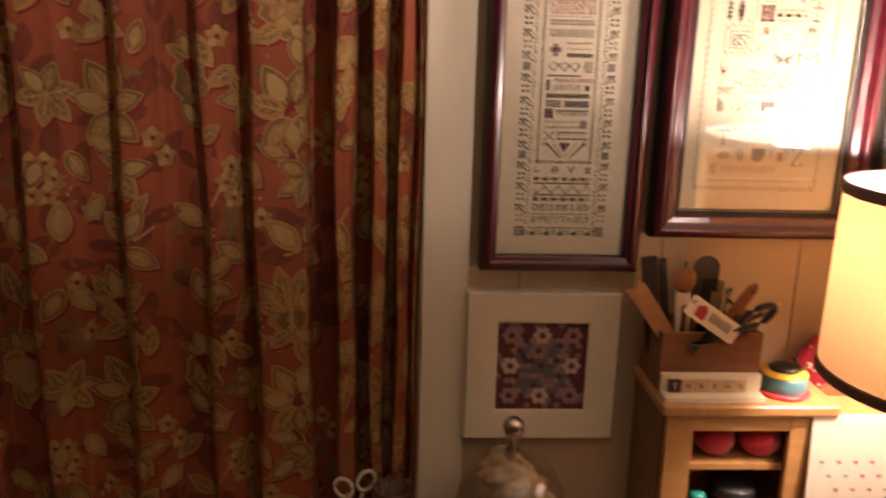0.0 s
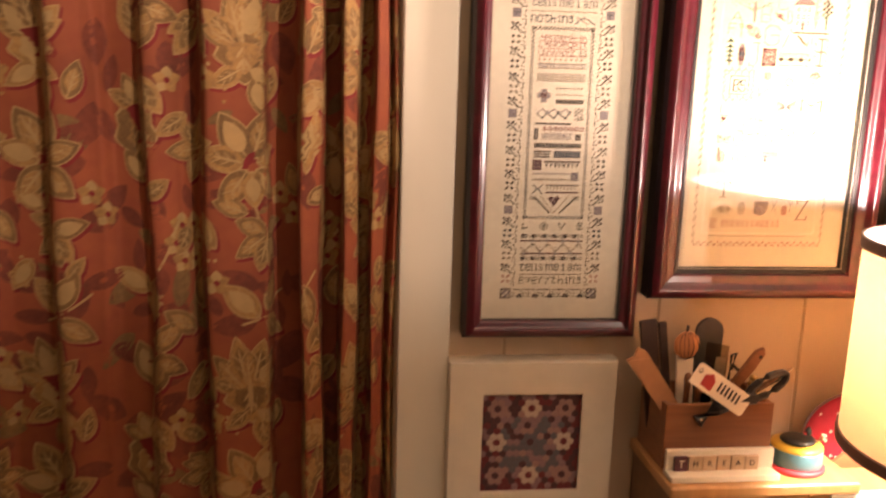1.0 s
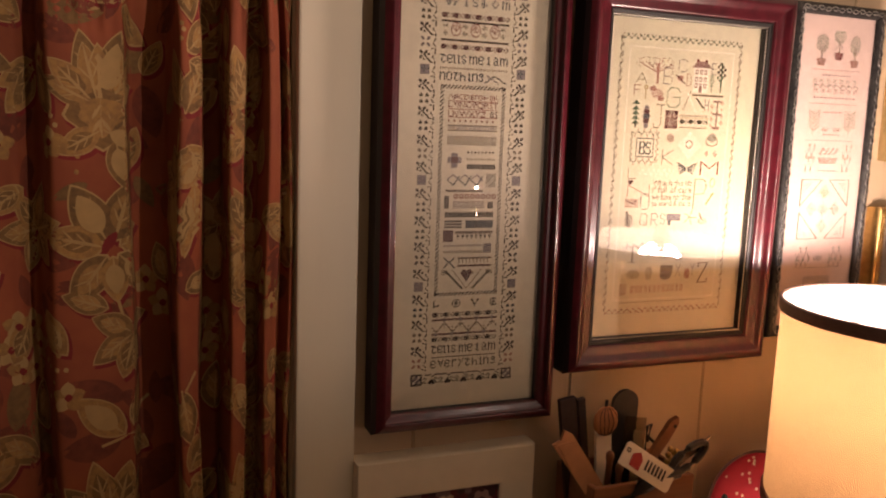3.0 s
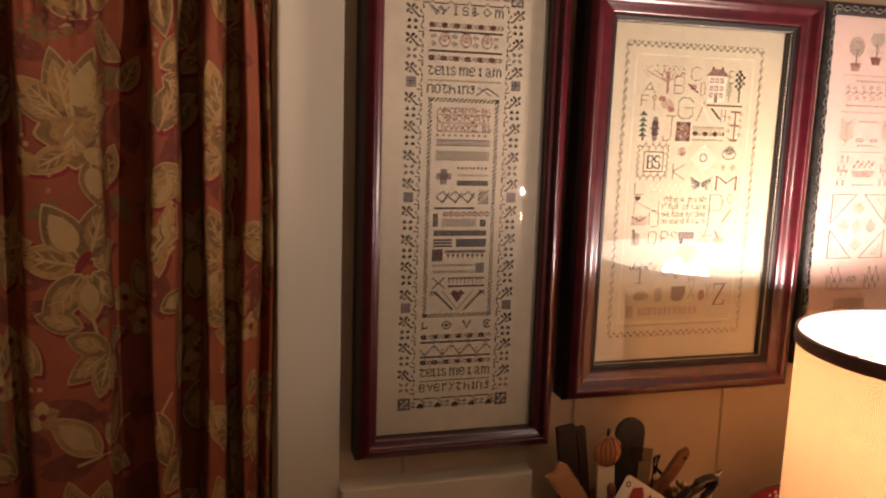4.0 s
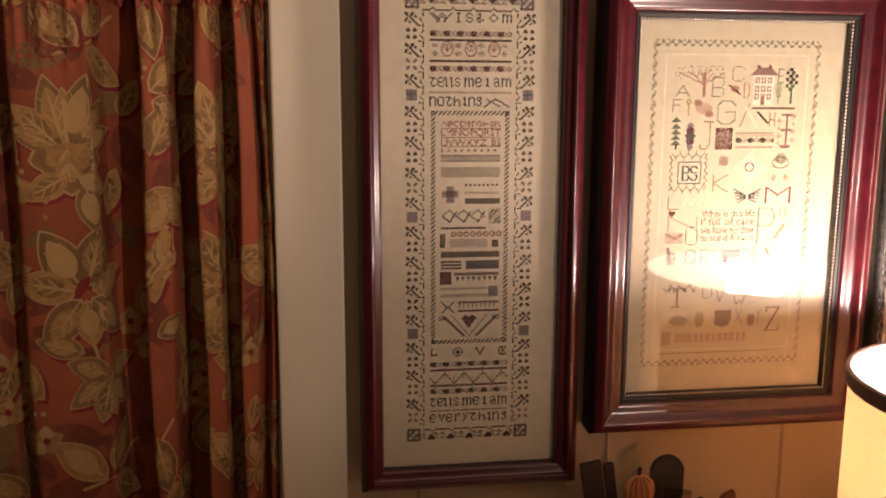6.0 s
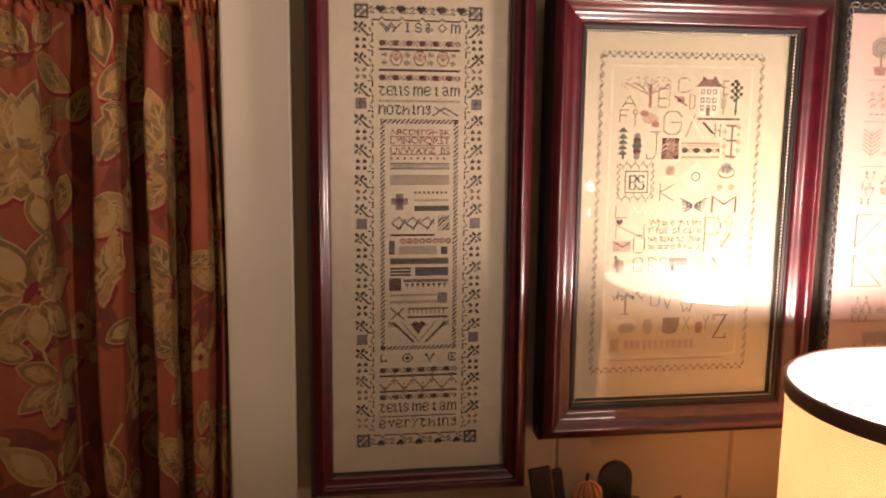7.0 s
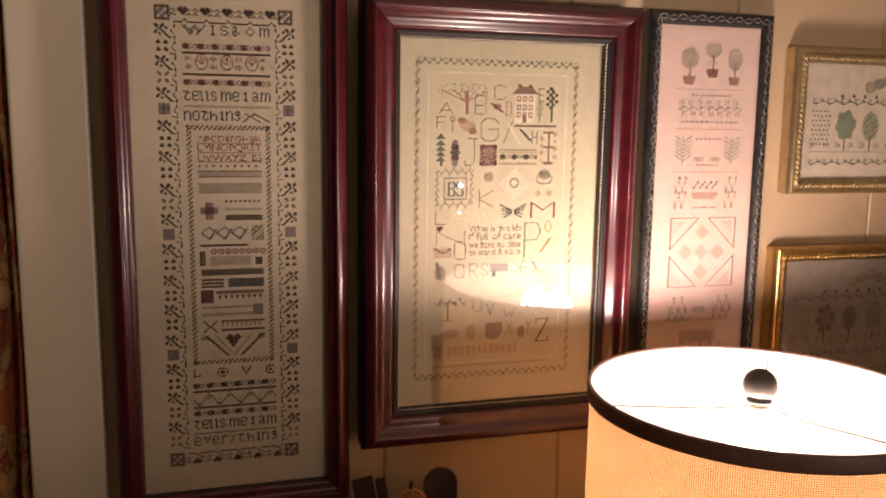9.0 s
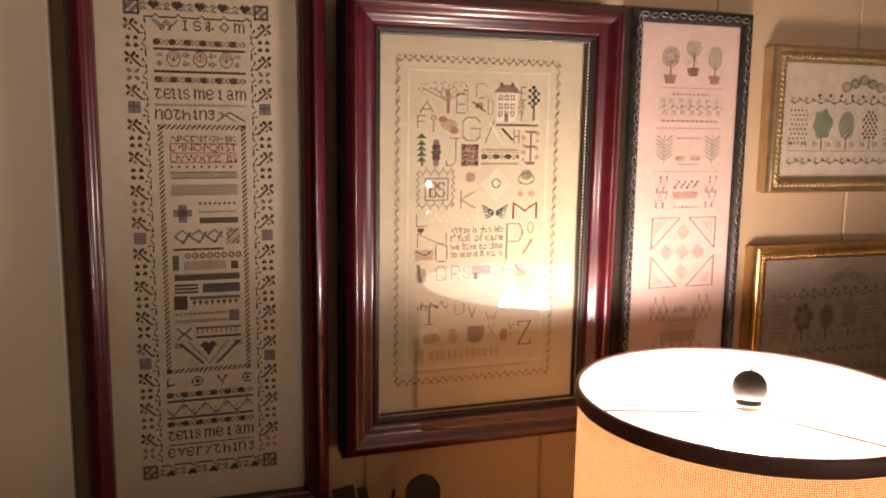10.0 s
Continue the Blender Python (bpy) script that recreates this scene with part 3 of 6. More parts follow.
part("liner", moulding(W2, H2, [(0.0386, 0.0325), (0.0395, 0.0345), (0.041, 0.0345), (0.0415, 0.033), (0.0445, 0.032), (0.0465, 0.029), (0.0472, 0.0190)]), M_BLACK, BIG, "black inner slip with beaded edge")
part("fabric", panel(W2 - 0.080, H2 - 0.080, 0.0195), M_CREAM, BIG, "cream linen stitched with letters and motifs")
part("glass", pane(W2 - 0.090, H2 - 0.090, 0.0258, -0.0012), M_GLASS, BIG, turn_out=False).visible_shadow = False


def beading(ob, w, h, inset, up, r, pitch, mat):
    """A string of small beads round the inner edge, joined."""
    bm = bmesh.new()
    a, b = w / 2 - inset, h / 2 - inset
    for sx, sz, ex, ez in ((-a, -b, a, -b), (a, -b, a, b), (a, b, -a, b), (-a, b, -a, -b)):
        n = int(math.hypot(ex - sx, ez - sz) / pitch)
        for k in range(n):
            f = k / n
            c = Vector((sx + (ex - sx) * f, -up, sz + (ez - sz) * f))
            t = [bm.verts.new(c + Vector(v) * r) for v in ((1, 0, 0), (0, 0, 1), (-1, 0, 0), (0, 0, -1), (0, -1, 0))]
            for i in range(4):
                bm.faces.new((t[i], t[(i + 1) % 4], t[4]))
    part("beading", bm, mat, ob, "string of tiny pewter beads", smooth=True)["kind"] = "stuff"


beading(BIG, W2, H2, 0.0462, 0.0300, 0.0016, 0.0043, M_PEWTER)

SLIM = picture(0.792, 0.978, 1.366, 1.891, "narrow pink linen sampler in an ornate black frame")
W3, H3 = 0.186, 0.525
part("frame", moulding(W3, H3, rounded([(0.002, 0.0), (0.0, 0.022), (0.004, 0.029), (0.010, 0.031), (0.015, 0.028), (0.018, 0.023)], 3)), M_DARKMETAL, SLIM, "blackened moulding with silvered scrolls")
part("fabric", panel(W3 - 0.030, H3 - 0.030, 0.0205), M_PINK, SLIM, "pale pink linen with stitched topiary trees")
part("glass", pane(W3 - 0.032, H3 - 0.032, 0.0225), M_GLASS, SLIM, turn_out=False).visible_shadow = False


def scrolls(ob, w, h, inset, up, pitch, mat, size=0.0055):
    """Curling relief along the moulding."""
    bms = []
    a, b = w / 2 - inset, h / 2 - inset
    k = 0
    for sx, sz, ex, ez in ((-a, -b, a, -b), (a, -b, a, b), (a, b, -a, b), (-a, b, -a, -b)):
        run = Vector((ex - sx, 0, ez - sz))
        n = int(run.length / pitch)
        d = run.normalized()
        side = Vector((-d.z, 0, d.x))
        for i in range(n):
            c = Vector((sx, -up, sz)) + d * (run.length * (i + 0.5) / n)
            s = 1 if k % 2 else -1
            k += 1
            pts = [c + d * (size * (1.25 - 0.07 * j) * math.cos(0.75 * j)) + side * (s * size * (0.8 - 0.06 * j) * math.sin(0.75 * j)) for j in range(9)]
            bms.append(tube(pts, 0.0009, 4))
    part("scrollwork", join(*bms), mat, ob, "silvered scrolls in relief", smooth=True)["kind"] = "stuff"


scrolls(SLIM, W3, H3, 0.0095, 0.0312, 0.0135, M_SCROLL)


def rope_frame(ob, w, h, face, mat):
    part("frame", moulding(w, h, rounded([(0.002, 0.0), (0.0, 0.02), (0.004, 0.028), (face * 0.4, 0.025), (face * 0.7, 0.026), (face, 0.021)], 3)), mat, ob, "gilt moulding with a rope edge")
    bms = []
    a, b = w / 2 - face * 0.62, h / 2 - face * 0.62
    for sx, sz, ex, ez in ((-a, -b, a, -b), (a, -b, a, b), (a, b, -a, b), (-a, b, -a, -b)):
        run = Vector((ex - sx, 0, ez - sz))
        d = run.normalized()
        side = Vector((-d.z, 0, d.x))
        n = int(run.length / 0.0068)
        for i in range(n):
            c = Vector((sx, -0.0265, sz)) + d * (run.length * (i + 0.5) / n)
            bms.append(rod(c - d * 0.004 - side * 0.0035, c + d * 0.004 + side * 0.0035, 0.0017, 5))
    part("rope_edge", join(*bms), mat, ob, "twisted gilt rope", smooth=True)["kind"] = "stuff"


UPPER = picture(1.019, 1.345, 1.650, 1.853, "white linen sampler of green trees in a gilt frame")
W4, H4 = 0.326, 0.203
rope_frame(UPPER, W4, H4, 0.0215, M_SILVERGILT)
part("fabric", panel(W4 - 0.036, H4 - 0.036, 0.0185), M_WHITELINEN, UPPER, "white linen with green stitched trees")
part("glass", pane(W4 - 0.038, H4 - 0.038, 0.0205), M_GLASS, UPPER, turn_out=False).visible_shadow = False
LOWER = picture(1.008, 1.350, 1.330, 1.575, "grey linen sampler in a bright gold frame")
W5, H5 = 0.342, 0.245
rope_frame(LOWER, W5, H5, 0.0215, M_GOLD)
part("fabric", panel(W5 - 0.036, H5 - 0.036, 0.0185), M_GREYLINEN, LOWER, "grey linen with muted stitched trees")
part("glass", pane(W5 - 0.038, H5 - 0.038, 0.0205), M_GLASS, LOWER, turn_out=False).visible_shadow = False

QUILT = picture(0.115, 0.379, 0.970, 1.239, "hexagon patchwork in a flat off-white wooden frame")
part("frame", moulding(0.264, 0.269, rounded([(0.0, 0.0), (0.0, 0.028), (0.003, 0.034), (0.006, 0.0345), (0.050, 0.0335), (0.0525, 0.031), (0.053, 0.024)], 2)), M_OFFWHITE, QUILT, "wide off-white wooden moulding")
part("backing", panel(0.165, 0.17, 0.025), M_CRIMSON, QUILT, "dark red patchwork ground")

# ---- desk and what stands on it ----
DESK = 0.74


def desk():
    d = empty("desk", (0.25, 1.05, 0), "brown wooden desk against the panelled wall", "desk")
    part("desktop", box(-1.2, 1.1, -0.30, 0.31, DESK - 0.03, DESK, 0.004), M_DESK, d)
    for x in (-1.15, 1.05):
        for y in (-0.26, 0.27):
            part("leg", box(x - 0.03, x + 0.03, y - 0.03, y + 0.03, 0, DESK - 0.03, 0.004), M_DESK, d)
    part("apron", box(-1.12, 1.02, -0.27, -0.25, DESK - 0.12, DESK - 0.03), M_DESK, d)


desk()
CAB_L, CAB_R, CAB_F, CAB_B, CAB_T = 0.424, 0.694, 1.215, 1.378, 1.083


def cabinet():
    c = empty("cabinet", (0, 0, 0), "small honey pine display cabinet with an open-fronted door", "cabinet")
    part("top", box(CAB_L - 0.008, CAB_R + 0.010, CAB_F - 0.012, CAB_B, CAB_T, CAB_T + 0.018, 0.005, 3), M_PINE_H, c)
    # The left side faces away from the lamp: its shade is put into the colour.
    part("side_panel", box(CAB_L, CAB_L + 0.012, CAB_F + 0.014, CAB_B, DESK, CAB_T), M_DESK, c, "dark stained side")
    part("side_panel", box(CAB_R - 0.012, CAB_R, CAB_F + 0.014, CAB_B, DESK, CAB_T), M_PINE, c)
    part("back_panel", box(CAB_L + 0.012, CAB_R - 0.012, CAB_B - 0.008, CAB_B, DESK, CAB_T), M_BOXWOOD, c)
    part("bottom", box(CAB_L + 0.012, CAB_R - 0.012, CAB_F + 0.014, CAB_B - 0.008, DESK, DESK + 0.014), M_PINE_H, c)
    for z in (0.985, 0.86):
        part("shelf", box(CAB_L + 0.012, CAB_R - 0.012, CAB_F + 0.018, CAB_B - 0.008, z - 0.010, z), M_PINE_H, c)
    d = part("door", join(box(CAB_L + 0.004, 0.473, CAB_F, CAB_F + 0.013, DESK + 0.006, CAB_T - 0.002, 0.002), box(0.632, CAB_R - 0.026, CAB_F, CAB_F + 0.013, DESK + 0.006, CAB_T - 0.002, 0.002),
                          box(0.4735, 0.6315, CAB_F + 0.001, CAB_F + 0.012, 1.052, CAB_T - 0.002, 0.002), box(0.4735, 0.6315, CAB_F + 0.001, CAB_F + 0.012, DESK + 0.006, DESK + 0.05, 0.002)), M_PINE, c)
    part("stile", box(CAB_R - 0.024, CAB_R, CAB_F, CAB_F + 0.013, DESK, CAB_T - 0.001, 0.002), M_PINE, c)
    for z in (1.01, 0.80):
        part("hinge", join(rod((CAB_R - 0.025, CAB_F - 0.002, z - 0.012), (CAB_R - 0.025, CAB_F - 0.002, z + 0.012), 0.003, 8), box(CAB_R - 0.034, CAB_R - 0.016, CAB_F - 0.002, CAB_F - 0.0002, z - 0.010, z + 0.010)), M_BRASS, d, "small brass hinge")


cabinet()
M_GREENFELT = woven("green_felt", (0.03, 0.10, 0.05), 0.001, rough=0.9)


def tomato(x, y, z, r, squash=0.82, turn=0.0):
    """A stuffed red pincushion with lobes and a green felt leaf."""
    t = empty("tomato_pincushion", (x, y, z), "plump red stuffed pincushion on the cabinet shelf", "pincushion", "pincushions in the cabinet", rz=turn)
    bm = ball(r, (0, 0, r * squash), (1, 1, squash), 32, 18)
    for v in bm.verts:
        a = math.atan2(v.co.y, v.co.x)
        k = 1 - 0.07 * abs(math.cos(3 * a)) ** 6
        top = max(0, (v.co.z - r * squash) / (r * squash))
        v.co.x *= k
        v.co.y *= k
        v.co.z -= 0.25 * r * top ** 6
    part("body", bm, M_RED, t, smooth=True)
    leaf = []
    for k in range(5):
        a = k * 1.2566
        leaf += [(0.55 * r * math.cos(a), 0.55 * r * math.sin(a)), (0.2 * r * math.cos(a + 0.63), 0.2 * r * math.sin(a + 0.63))]
    bm = slab(leaf, 0, 0.0015)
    bmesh.ops.rotate(bm, matrix=Matrix.Rotation(radians(90), 3, "X"), verts=bm.verts)
    bmesh.ops.translate(bm, vec=(0, 0, r * squash * 2 - 0.12 * r), verts=bm.verts)
    part("leaf", bm, M_GREENFELT, t, "green felt leaf")


tomato(0.531, 1.272, 0.985, 0.034, 0.92, 20)
tomato(0.607, 1.268, 0.985, 0.0345, 0.90, 70)
tomato(0.462, 1.274, 0.985, 0.031, 0.86, 45)
flat_disc = tagged(part("felt_strawberry", ball(0.017, (0.472, 1.248, 0.9905), (1.1, 0.8, 0.32)), M_RED, smooth=True), "small flat red felt strawberry on the shelf", "pincushion")


def thread_spool(x, y, z):
    s = empty("thread_spool", (x, y, z), "red thread spool with a teal cap on the lower shelf", "spool")
    part("thread", lathe([(0.008, 0.006), (0.0125, 0.008), (0.0125, 0.048), (0.008, 0.05)], 24), M_RED, s, smooth=True)
    teal = material("teal_plastic", (0.02, 0.25, 0.20), 0.35)
    part("cap", lathe([(0.013, 0.05), (0.014, 0.054), (0.013, 0.062), (0.006, 0.064)], 24), teal, s, "teal plastic cap", smooth=True)
    part("cap", lathe([(0.013, 0.0), (0.014, 0.003), (0.012, 0.006)], 24), teal, s)


thread_spool(0.505, 1.25, 0.86)
M_SPINDARK = material("dark_tin", (0.05, 0.05, 0.05), 0.4, metal=0.5, grain=0.4, scale=60)
tin = empty("round_tin", (0.575, 1.275, 0.86), "dark round tin on the lower shelf", "tin")
part("body", lathe([(0.036, 0.0), (0.037, 0.002), (0.037, 0.05), (0.0365, 0.052)], 36), M_SPINDARK, tin, smooth=True)
part("lid", lathe([(0.0385, 0.052), (0.039, 0.054), (0.039, 0.066), (0.036, 0.069), (0.0, 0.070)], 36), M_SPINDARK, tin, smooth=True)

TOP = CAB_T + 0.018


def tool_box():
    b = empty("wooden_box", (0, 0, 0), "reddish brown open wooden box of sewing tools", "box")
    x0, x1, y0, y1, h = 0.424, 0.590, 1.262, 1.366, 0.101
    part("front", box(x0, x1, y0, y0 + 0.008, TOP, TOP + h, 0.0015), M_BOXWOOD, b)
    part("back", box(x0, x1, y1 - 0.008, y1, TOP, TOP + h, 0.0015), M_BOXWOOD, b)
    part("side", box(x0, x0 + 0.008, y0 + 0.008, y1 - 0.008, TOP, TOP + h - 0.0005, 0.0015), M_BOXWOOD, b)
    part("side", box(x1 - 0.008, x1, y0 + 0.008, y1 - 0.008, TOP, TOP + h - 0.0005, 0.0015), M_BOXWOOD, b)
    part("bottom", box(x0 + 0.008, x1 - 0.008, y0 + 0.008, y1 - 0.008, TOP, TOP + 0.006), M_BOXWOOD, b)
    part("wire_loop", tube([(0.592 + 0.03 * math.sin(k * math.pi / 12), 1.345, TOP + 0.055 + 0.022 * math.cos(k * math.pi / 12)) for k in range(13)], 0.0012), M_BRASS, b, "thin bent wire at the side")


tool_box()


def leaning(name, label, category, place, tilt_y, tilt_x, group=""):
    """A tool that leans in the box: local z runs along it; tilt_y leans it sideways."""
    return empty(name, place, label, category, group, rx=tilt_x, ry=tilt_y)


M_DARKLEATHER = material("dark_leather", (0.035, 0.018, 0.013), 0.5, grain=0.4, scale=90, bump=0.2)
M_KRAFT = material("kraft_paper", (0.48, 0.24, 0.11), 0.8, grain=0.3, scale=60)
M_GREYSTEEL = material("grey_blackened_steel", (0.06, 0.055, 0.05), 0.45, metal=0.5, grain=0.4, scale=70)
M_CLEAR = clear_glass("grey_clear_plastic", 0.1, (0.75, 0.72, 0.66), 1.45)
M_BLACKPLASTIC = material("black_plastic", (0.014, 0.013, 0.012), 0.35, grain=0.2, scale=60)
M_PUMPKIN = material("pumpkin_orange", (0.50, 0.20, 0.07), 0.6, grain=0.3, scale=60)
M_INK = material("dark_ink", (0.03, 0.018, 0.012), 0.7)
M_REDINK = material("red_ink", (0.35, 0.03, 0.03), 0.7)


def tools():
    fl = TOP + 0.006
    for x, h, w in ((0.446, 0.208, 0.026), (0.468, 0.205, 0.012)):
        n = leaning("needle_case", "dark leather needle case standing in the box", "needle case", (x - 0.004, 1.335, fl), -9.0, 3.0, "needle cases in the box")
        part("cover", box(-w / 2, w / 2, -0.004, 0.004, 0, h, 0.001), M_DARKLEATHER, n)
        part("pages", box(-w / 2 + 0.0015, w / 2 + 0.0005, -0.0025, 0.0025, 0.003, h - 0.003), M_KRAFT, n, "tan paper pages")
    e = leaning("paper_packet", "creased kraft paper packet leaning out of the box", "packet", (0.447, 1.285, fl + 0.070), -36, 4)
    part("envelope", slab([(-0.014, 0), (0.014, 0), (0.016, 0.115), (0.009, 0.128), (-0.003, 0.119), (-0.015, 0.122)], -0.002, 0.002), M_KRAFT, e)
    part("flap", slab([(-0.013, 0.07), (0.014, 0.075), (0.013, 0.105), (-0.010, 0.118)], -0.0034, -0.0022), M_KRAFT, e, "folded flap")
    for x, h in ((0.466, 0.128), (0.484, 0.108)):
        s = leaning("wooden_stick", "thin dark wooden stick in the box", "stick", (x, 1.30, fl), 1, 2, "sticks in the box")
        part("shaft", lathe([(0.0045, 0), (0.0045, h - 0.012), (0.006, h - 0.008), (0.0055, h), (0.002, h + 0.004)], 12), M_BOXWOOD, s, smooth=True)
    p = leaning("pumpkin_ornament", "carved orange pumpkin on a pale stick", "ornament", (0.482, 1.325, fl + 0.004), -4.5, 2)
    part("stick", box(-0.013, 0.013, -0.002, 0.003, 0, 0.148, 0.001), M_CARD, p, "pale flat stick")
    bm = ball(0.0215, (0, -0.006, 0.166), (0.92, 0.4, 1.05), 30, 16)
    for v in bm.verts:
        v.co.x *= 1 - 0.05 * math.cos(v.co.x * 900)
        v.co.y = -0.006 + (v.co.y + 0.006) * (0.8 + 0.2 * math.cos(v.co.x * 800))
    part("pumpkin", bm, M_PUMPKIN, p, smooth=True)
    for k in range(-2, 3):
        part("rib", tube([(k * 0.0075 * math.cos(j * 0.26 - 1.3), -0.0158 + 0.0022 * abs(j - 5) * 0.6, 0.166 + 0.0215 * math.sin(j * 0.26 - 1.3)) for j in range(11)], 0.0006, 5), M_INK, p, "dark drawn rib")
    part("stalk", rod((0, -0.006, 0.186), (0.002, -0.006, 0.197), 0.0022, 8), M_INK, p)
    d = leaning("round_paddle", "dark grey round-ended paddle in the box", "paddle", (0.510, 1.335, fl), 0.0, 2)
    out = [(-0.019, 0), (0.019, 0)] + [(0.0215 * math.cos(k * math.pi / 14), 0.186 + 0.0215 * math.sin(k * math.pi / 14)) for k in range(15)]
    part("blade", slab(out, -0.003, 0.003), M_GREYSTEEL, d)
    c = leaning("plastic_sleeve", "clear grey plastic sleeve of needles", "sleeve", (0.512, 1.312, fl), 1.0, 2)
    part("film", slab([(-0.018, 0), (0.018, 0), (0.018, 0.170), (-0.018, 0.176)], -0.001, 0.001), M_CLEAR, c)
    part("card", slab([(0.0, 0), (0.016, 0), (0.016, 0.150), (0.0, 0.152)], 0.0012, 0.002), M_CARD, c, "pale card inside")
    h = leaning("folding_hook", "black angled hook sticking out of the box", "hook", (0.540, 1.322, fl + 0.01), 4, 2)
    part("arm", tube([(0, 0, 0), (-0.004, 0, 0.10), (-0.006, 0, 0.142), (0.001, 0, 0.145), (-0.002, 0, 0.118)], 0.0024, 8), M_BLACKPLASTIC, h)
    part("lever", rod((0.0, 0.004, 0.125), (0.026, 0.004, 0.105), 0.0025), M_BLACKPLASTIC, h)
    w = leaning("clothes_peg", "weathered wooden peg leaning sideways from the box", "peg", (0.528, 1.315, fl + 0.072), 34, 3)
    part("body", slab([(-0.006, 0), (0.006, 0), (0.0085, 0.075), (0.006, 0.105), (-0.001, 0.112), (-0.008, 0.100)], -0.004, 0.004), M_BOXWOOD, w)
    part("end", rod((0.002, -0.0045, 0.098), (0.002, -0.0055, 0.098), 0.003), M_INK, w)
    s = empty("folding_scissors", (0.536, 1.256, TOP + 0.112), "black handled scissors hooked over the box rim", "scissors", ry=58, rx=0)
    s.scale = (1.35, 1.35, 1.35)
    part("handle", tube([(0.009 * math.sin(k * 0.449) + 0.002, 0, 0.030 + 0.024 * math.cos(k * 0.449)) for k in range(14)], 0.0042, 8, True), M_BLACKPLASTIC, s)
    part("handle", tube([(-0.004, 0, -0.055), (-0.006, 0, -0.03), (-0.002, 0, -0.005), (0.006, 0, 0.012)], 0.008, 10), M_BLACKPLASTIC, s)
    part("blade", slab([(-0.004, 0.0), (0.004, 0.0), (0.006, 0.05), (0.001, 0.066)], 0.002, 0.0035), M_SILVER, s, "bright steel blade")
    t = empty("paper_tag", (0.496, 1.246, TOP + 0.130), "cream card tag with a red house print and lettering lines", "tag", ry=34, rx=-8)
    part("card", slab([(-0.050, -0.017), (0.046, -0.017), (0.050, -0.013), (0.050, 0.017), (-0.046, 0.017), (-0.050, 0.013)], -0.001, 0.0005), M_CARD, t)
    part("house_print", slab([(-0.033, -0.011), (-0.014, -0.012), (-0.014, 0.004), (-0.022, 0.012), (-0.034, 0.005)], -0.0017, -0.0012), M_REDINK, t, "red printed house")
    for k in range(6):
        part("lettering_bar", slab([(-0.006 + k * 0.007, -0.006), (-0.002 + k * 0.007, -0.006), (-0.003 + k * 0.007, 0.009), (-0.006 + k * 0.007, 0.009)], -0.0017, -0.0012), M_INK, t)
    part("eyelet", tube([(-0.043 + 0.003 * math.cos(k * 0.785), -0.0015, 0.006 + 0.003 * math.sin(k * 0.785)) for k in range(8)], 0.0007, 6, True), M_INK, t)
    bd = empty("button_cluster", (0.572, 1.285, TOP + 0.126), "small bunch of brass beads at the box corner", "beads")
    rng = random.Random(3)
    for k in range(9):
        part("bead", ball(0.0045, (rng.uniform(-0.010, 0.010), rng.uniform(-0.008, 0.008), rng.uniform(-0.022, 0.010)), u=10, v=8), M_BRASS, bd, smooth=True)


tools()


def font_mesh(text, size, depth=0.0006):
    """Lettering in the built-in font as a bmesh, upright in the xz plane, facing -y, centred."""
    cu = bpy.data.curves.new("lettering", "FONT")
    cu.body, cu.size, cu.align_x, cu.align_y, cu.extrude = text, size, "CENTER", "CENTER", depth
    ob = bpy.data.objects.new("lettering", cu)
    scene.collection.objects.link(ob)
    me = bpy.data.meshes.new_from_object(ob.evaluated_get(bpy.context.evaluated_depsgraph_get()))
    bm = bmesh.new()
    bm.from_mesh(me)
    bpy.data.objects.remove(ob)
    bpy.data.curves.remove(cu)
    bpy.data.meshes.remove(me)
    bmesh.ops.rotate(bm, matrix=Matrix.Rotation(radians(90), 3, "X"), verts=bm.verts)
    return bm


def letter_rack():
    r = empty("tile_rack", (0.503, 1.236, TOP), "cream tile rack with wooden letter tiles", "rack")
    part("base", box(-0.082, 0.082, -0.020, 0.014, 0, 0.010, 0.002), M_OFFWHITE, r)
    part("back_rest", box(-0.082, 0.082, 0.004, 0.012, 0.010, 0.040, 0.002), M_OFFWHITE, r)
    plum = material("plum_tile", (0.09, 0.025, 0.035), 0.4)
    tan = material("maple_tile", (0.60, 0.42, 0.25), 0.45, grain=0.4, scale=20, stretch=(5, 1, 1))
    for k, ch in enumerate("THREAD"):
        x = -0.062 + k * 0.0215
        tile = part("tile", box(x - 0.0100, x + 0.0100, -0.003, 0.0025, 0.0105, 0.0325, 0.001), plum if k == 0 else tan, r, "plum letter tile" if k == 0 else "maple letter tile")
        bm = font_mesh(ch, 0.016 if k == 0 else 0.012, 0.0003)
        bmesh.ops.translate(bm, vec=(x, -0.0036, 0.0215), verts=bm.verts)
        part("letter", bm, M_CARD if k == 0 else M_INK, tile)


letter_rack()


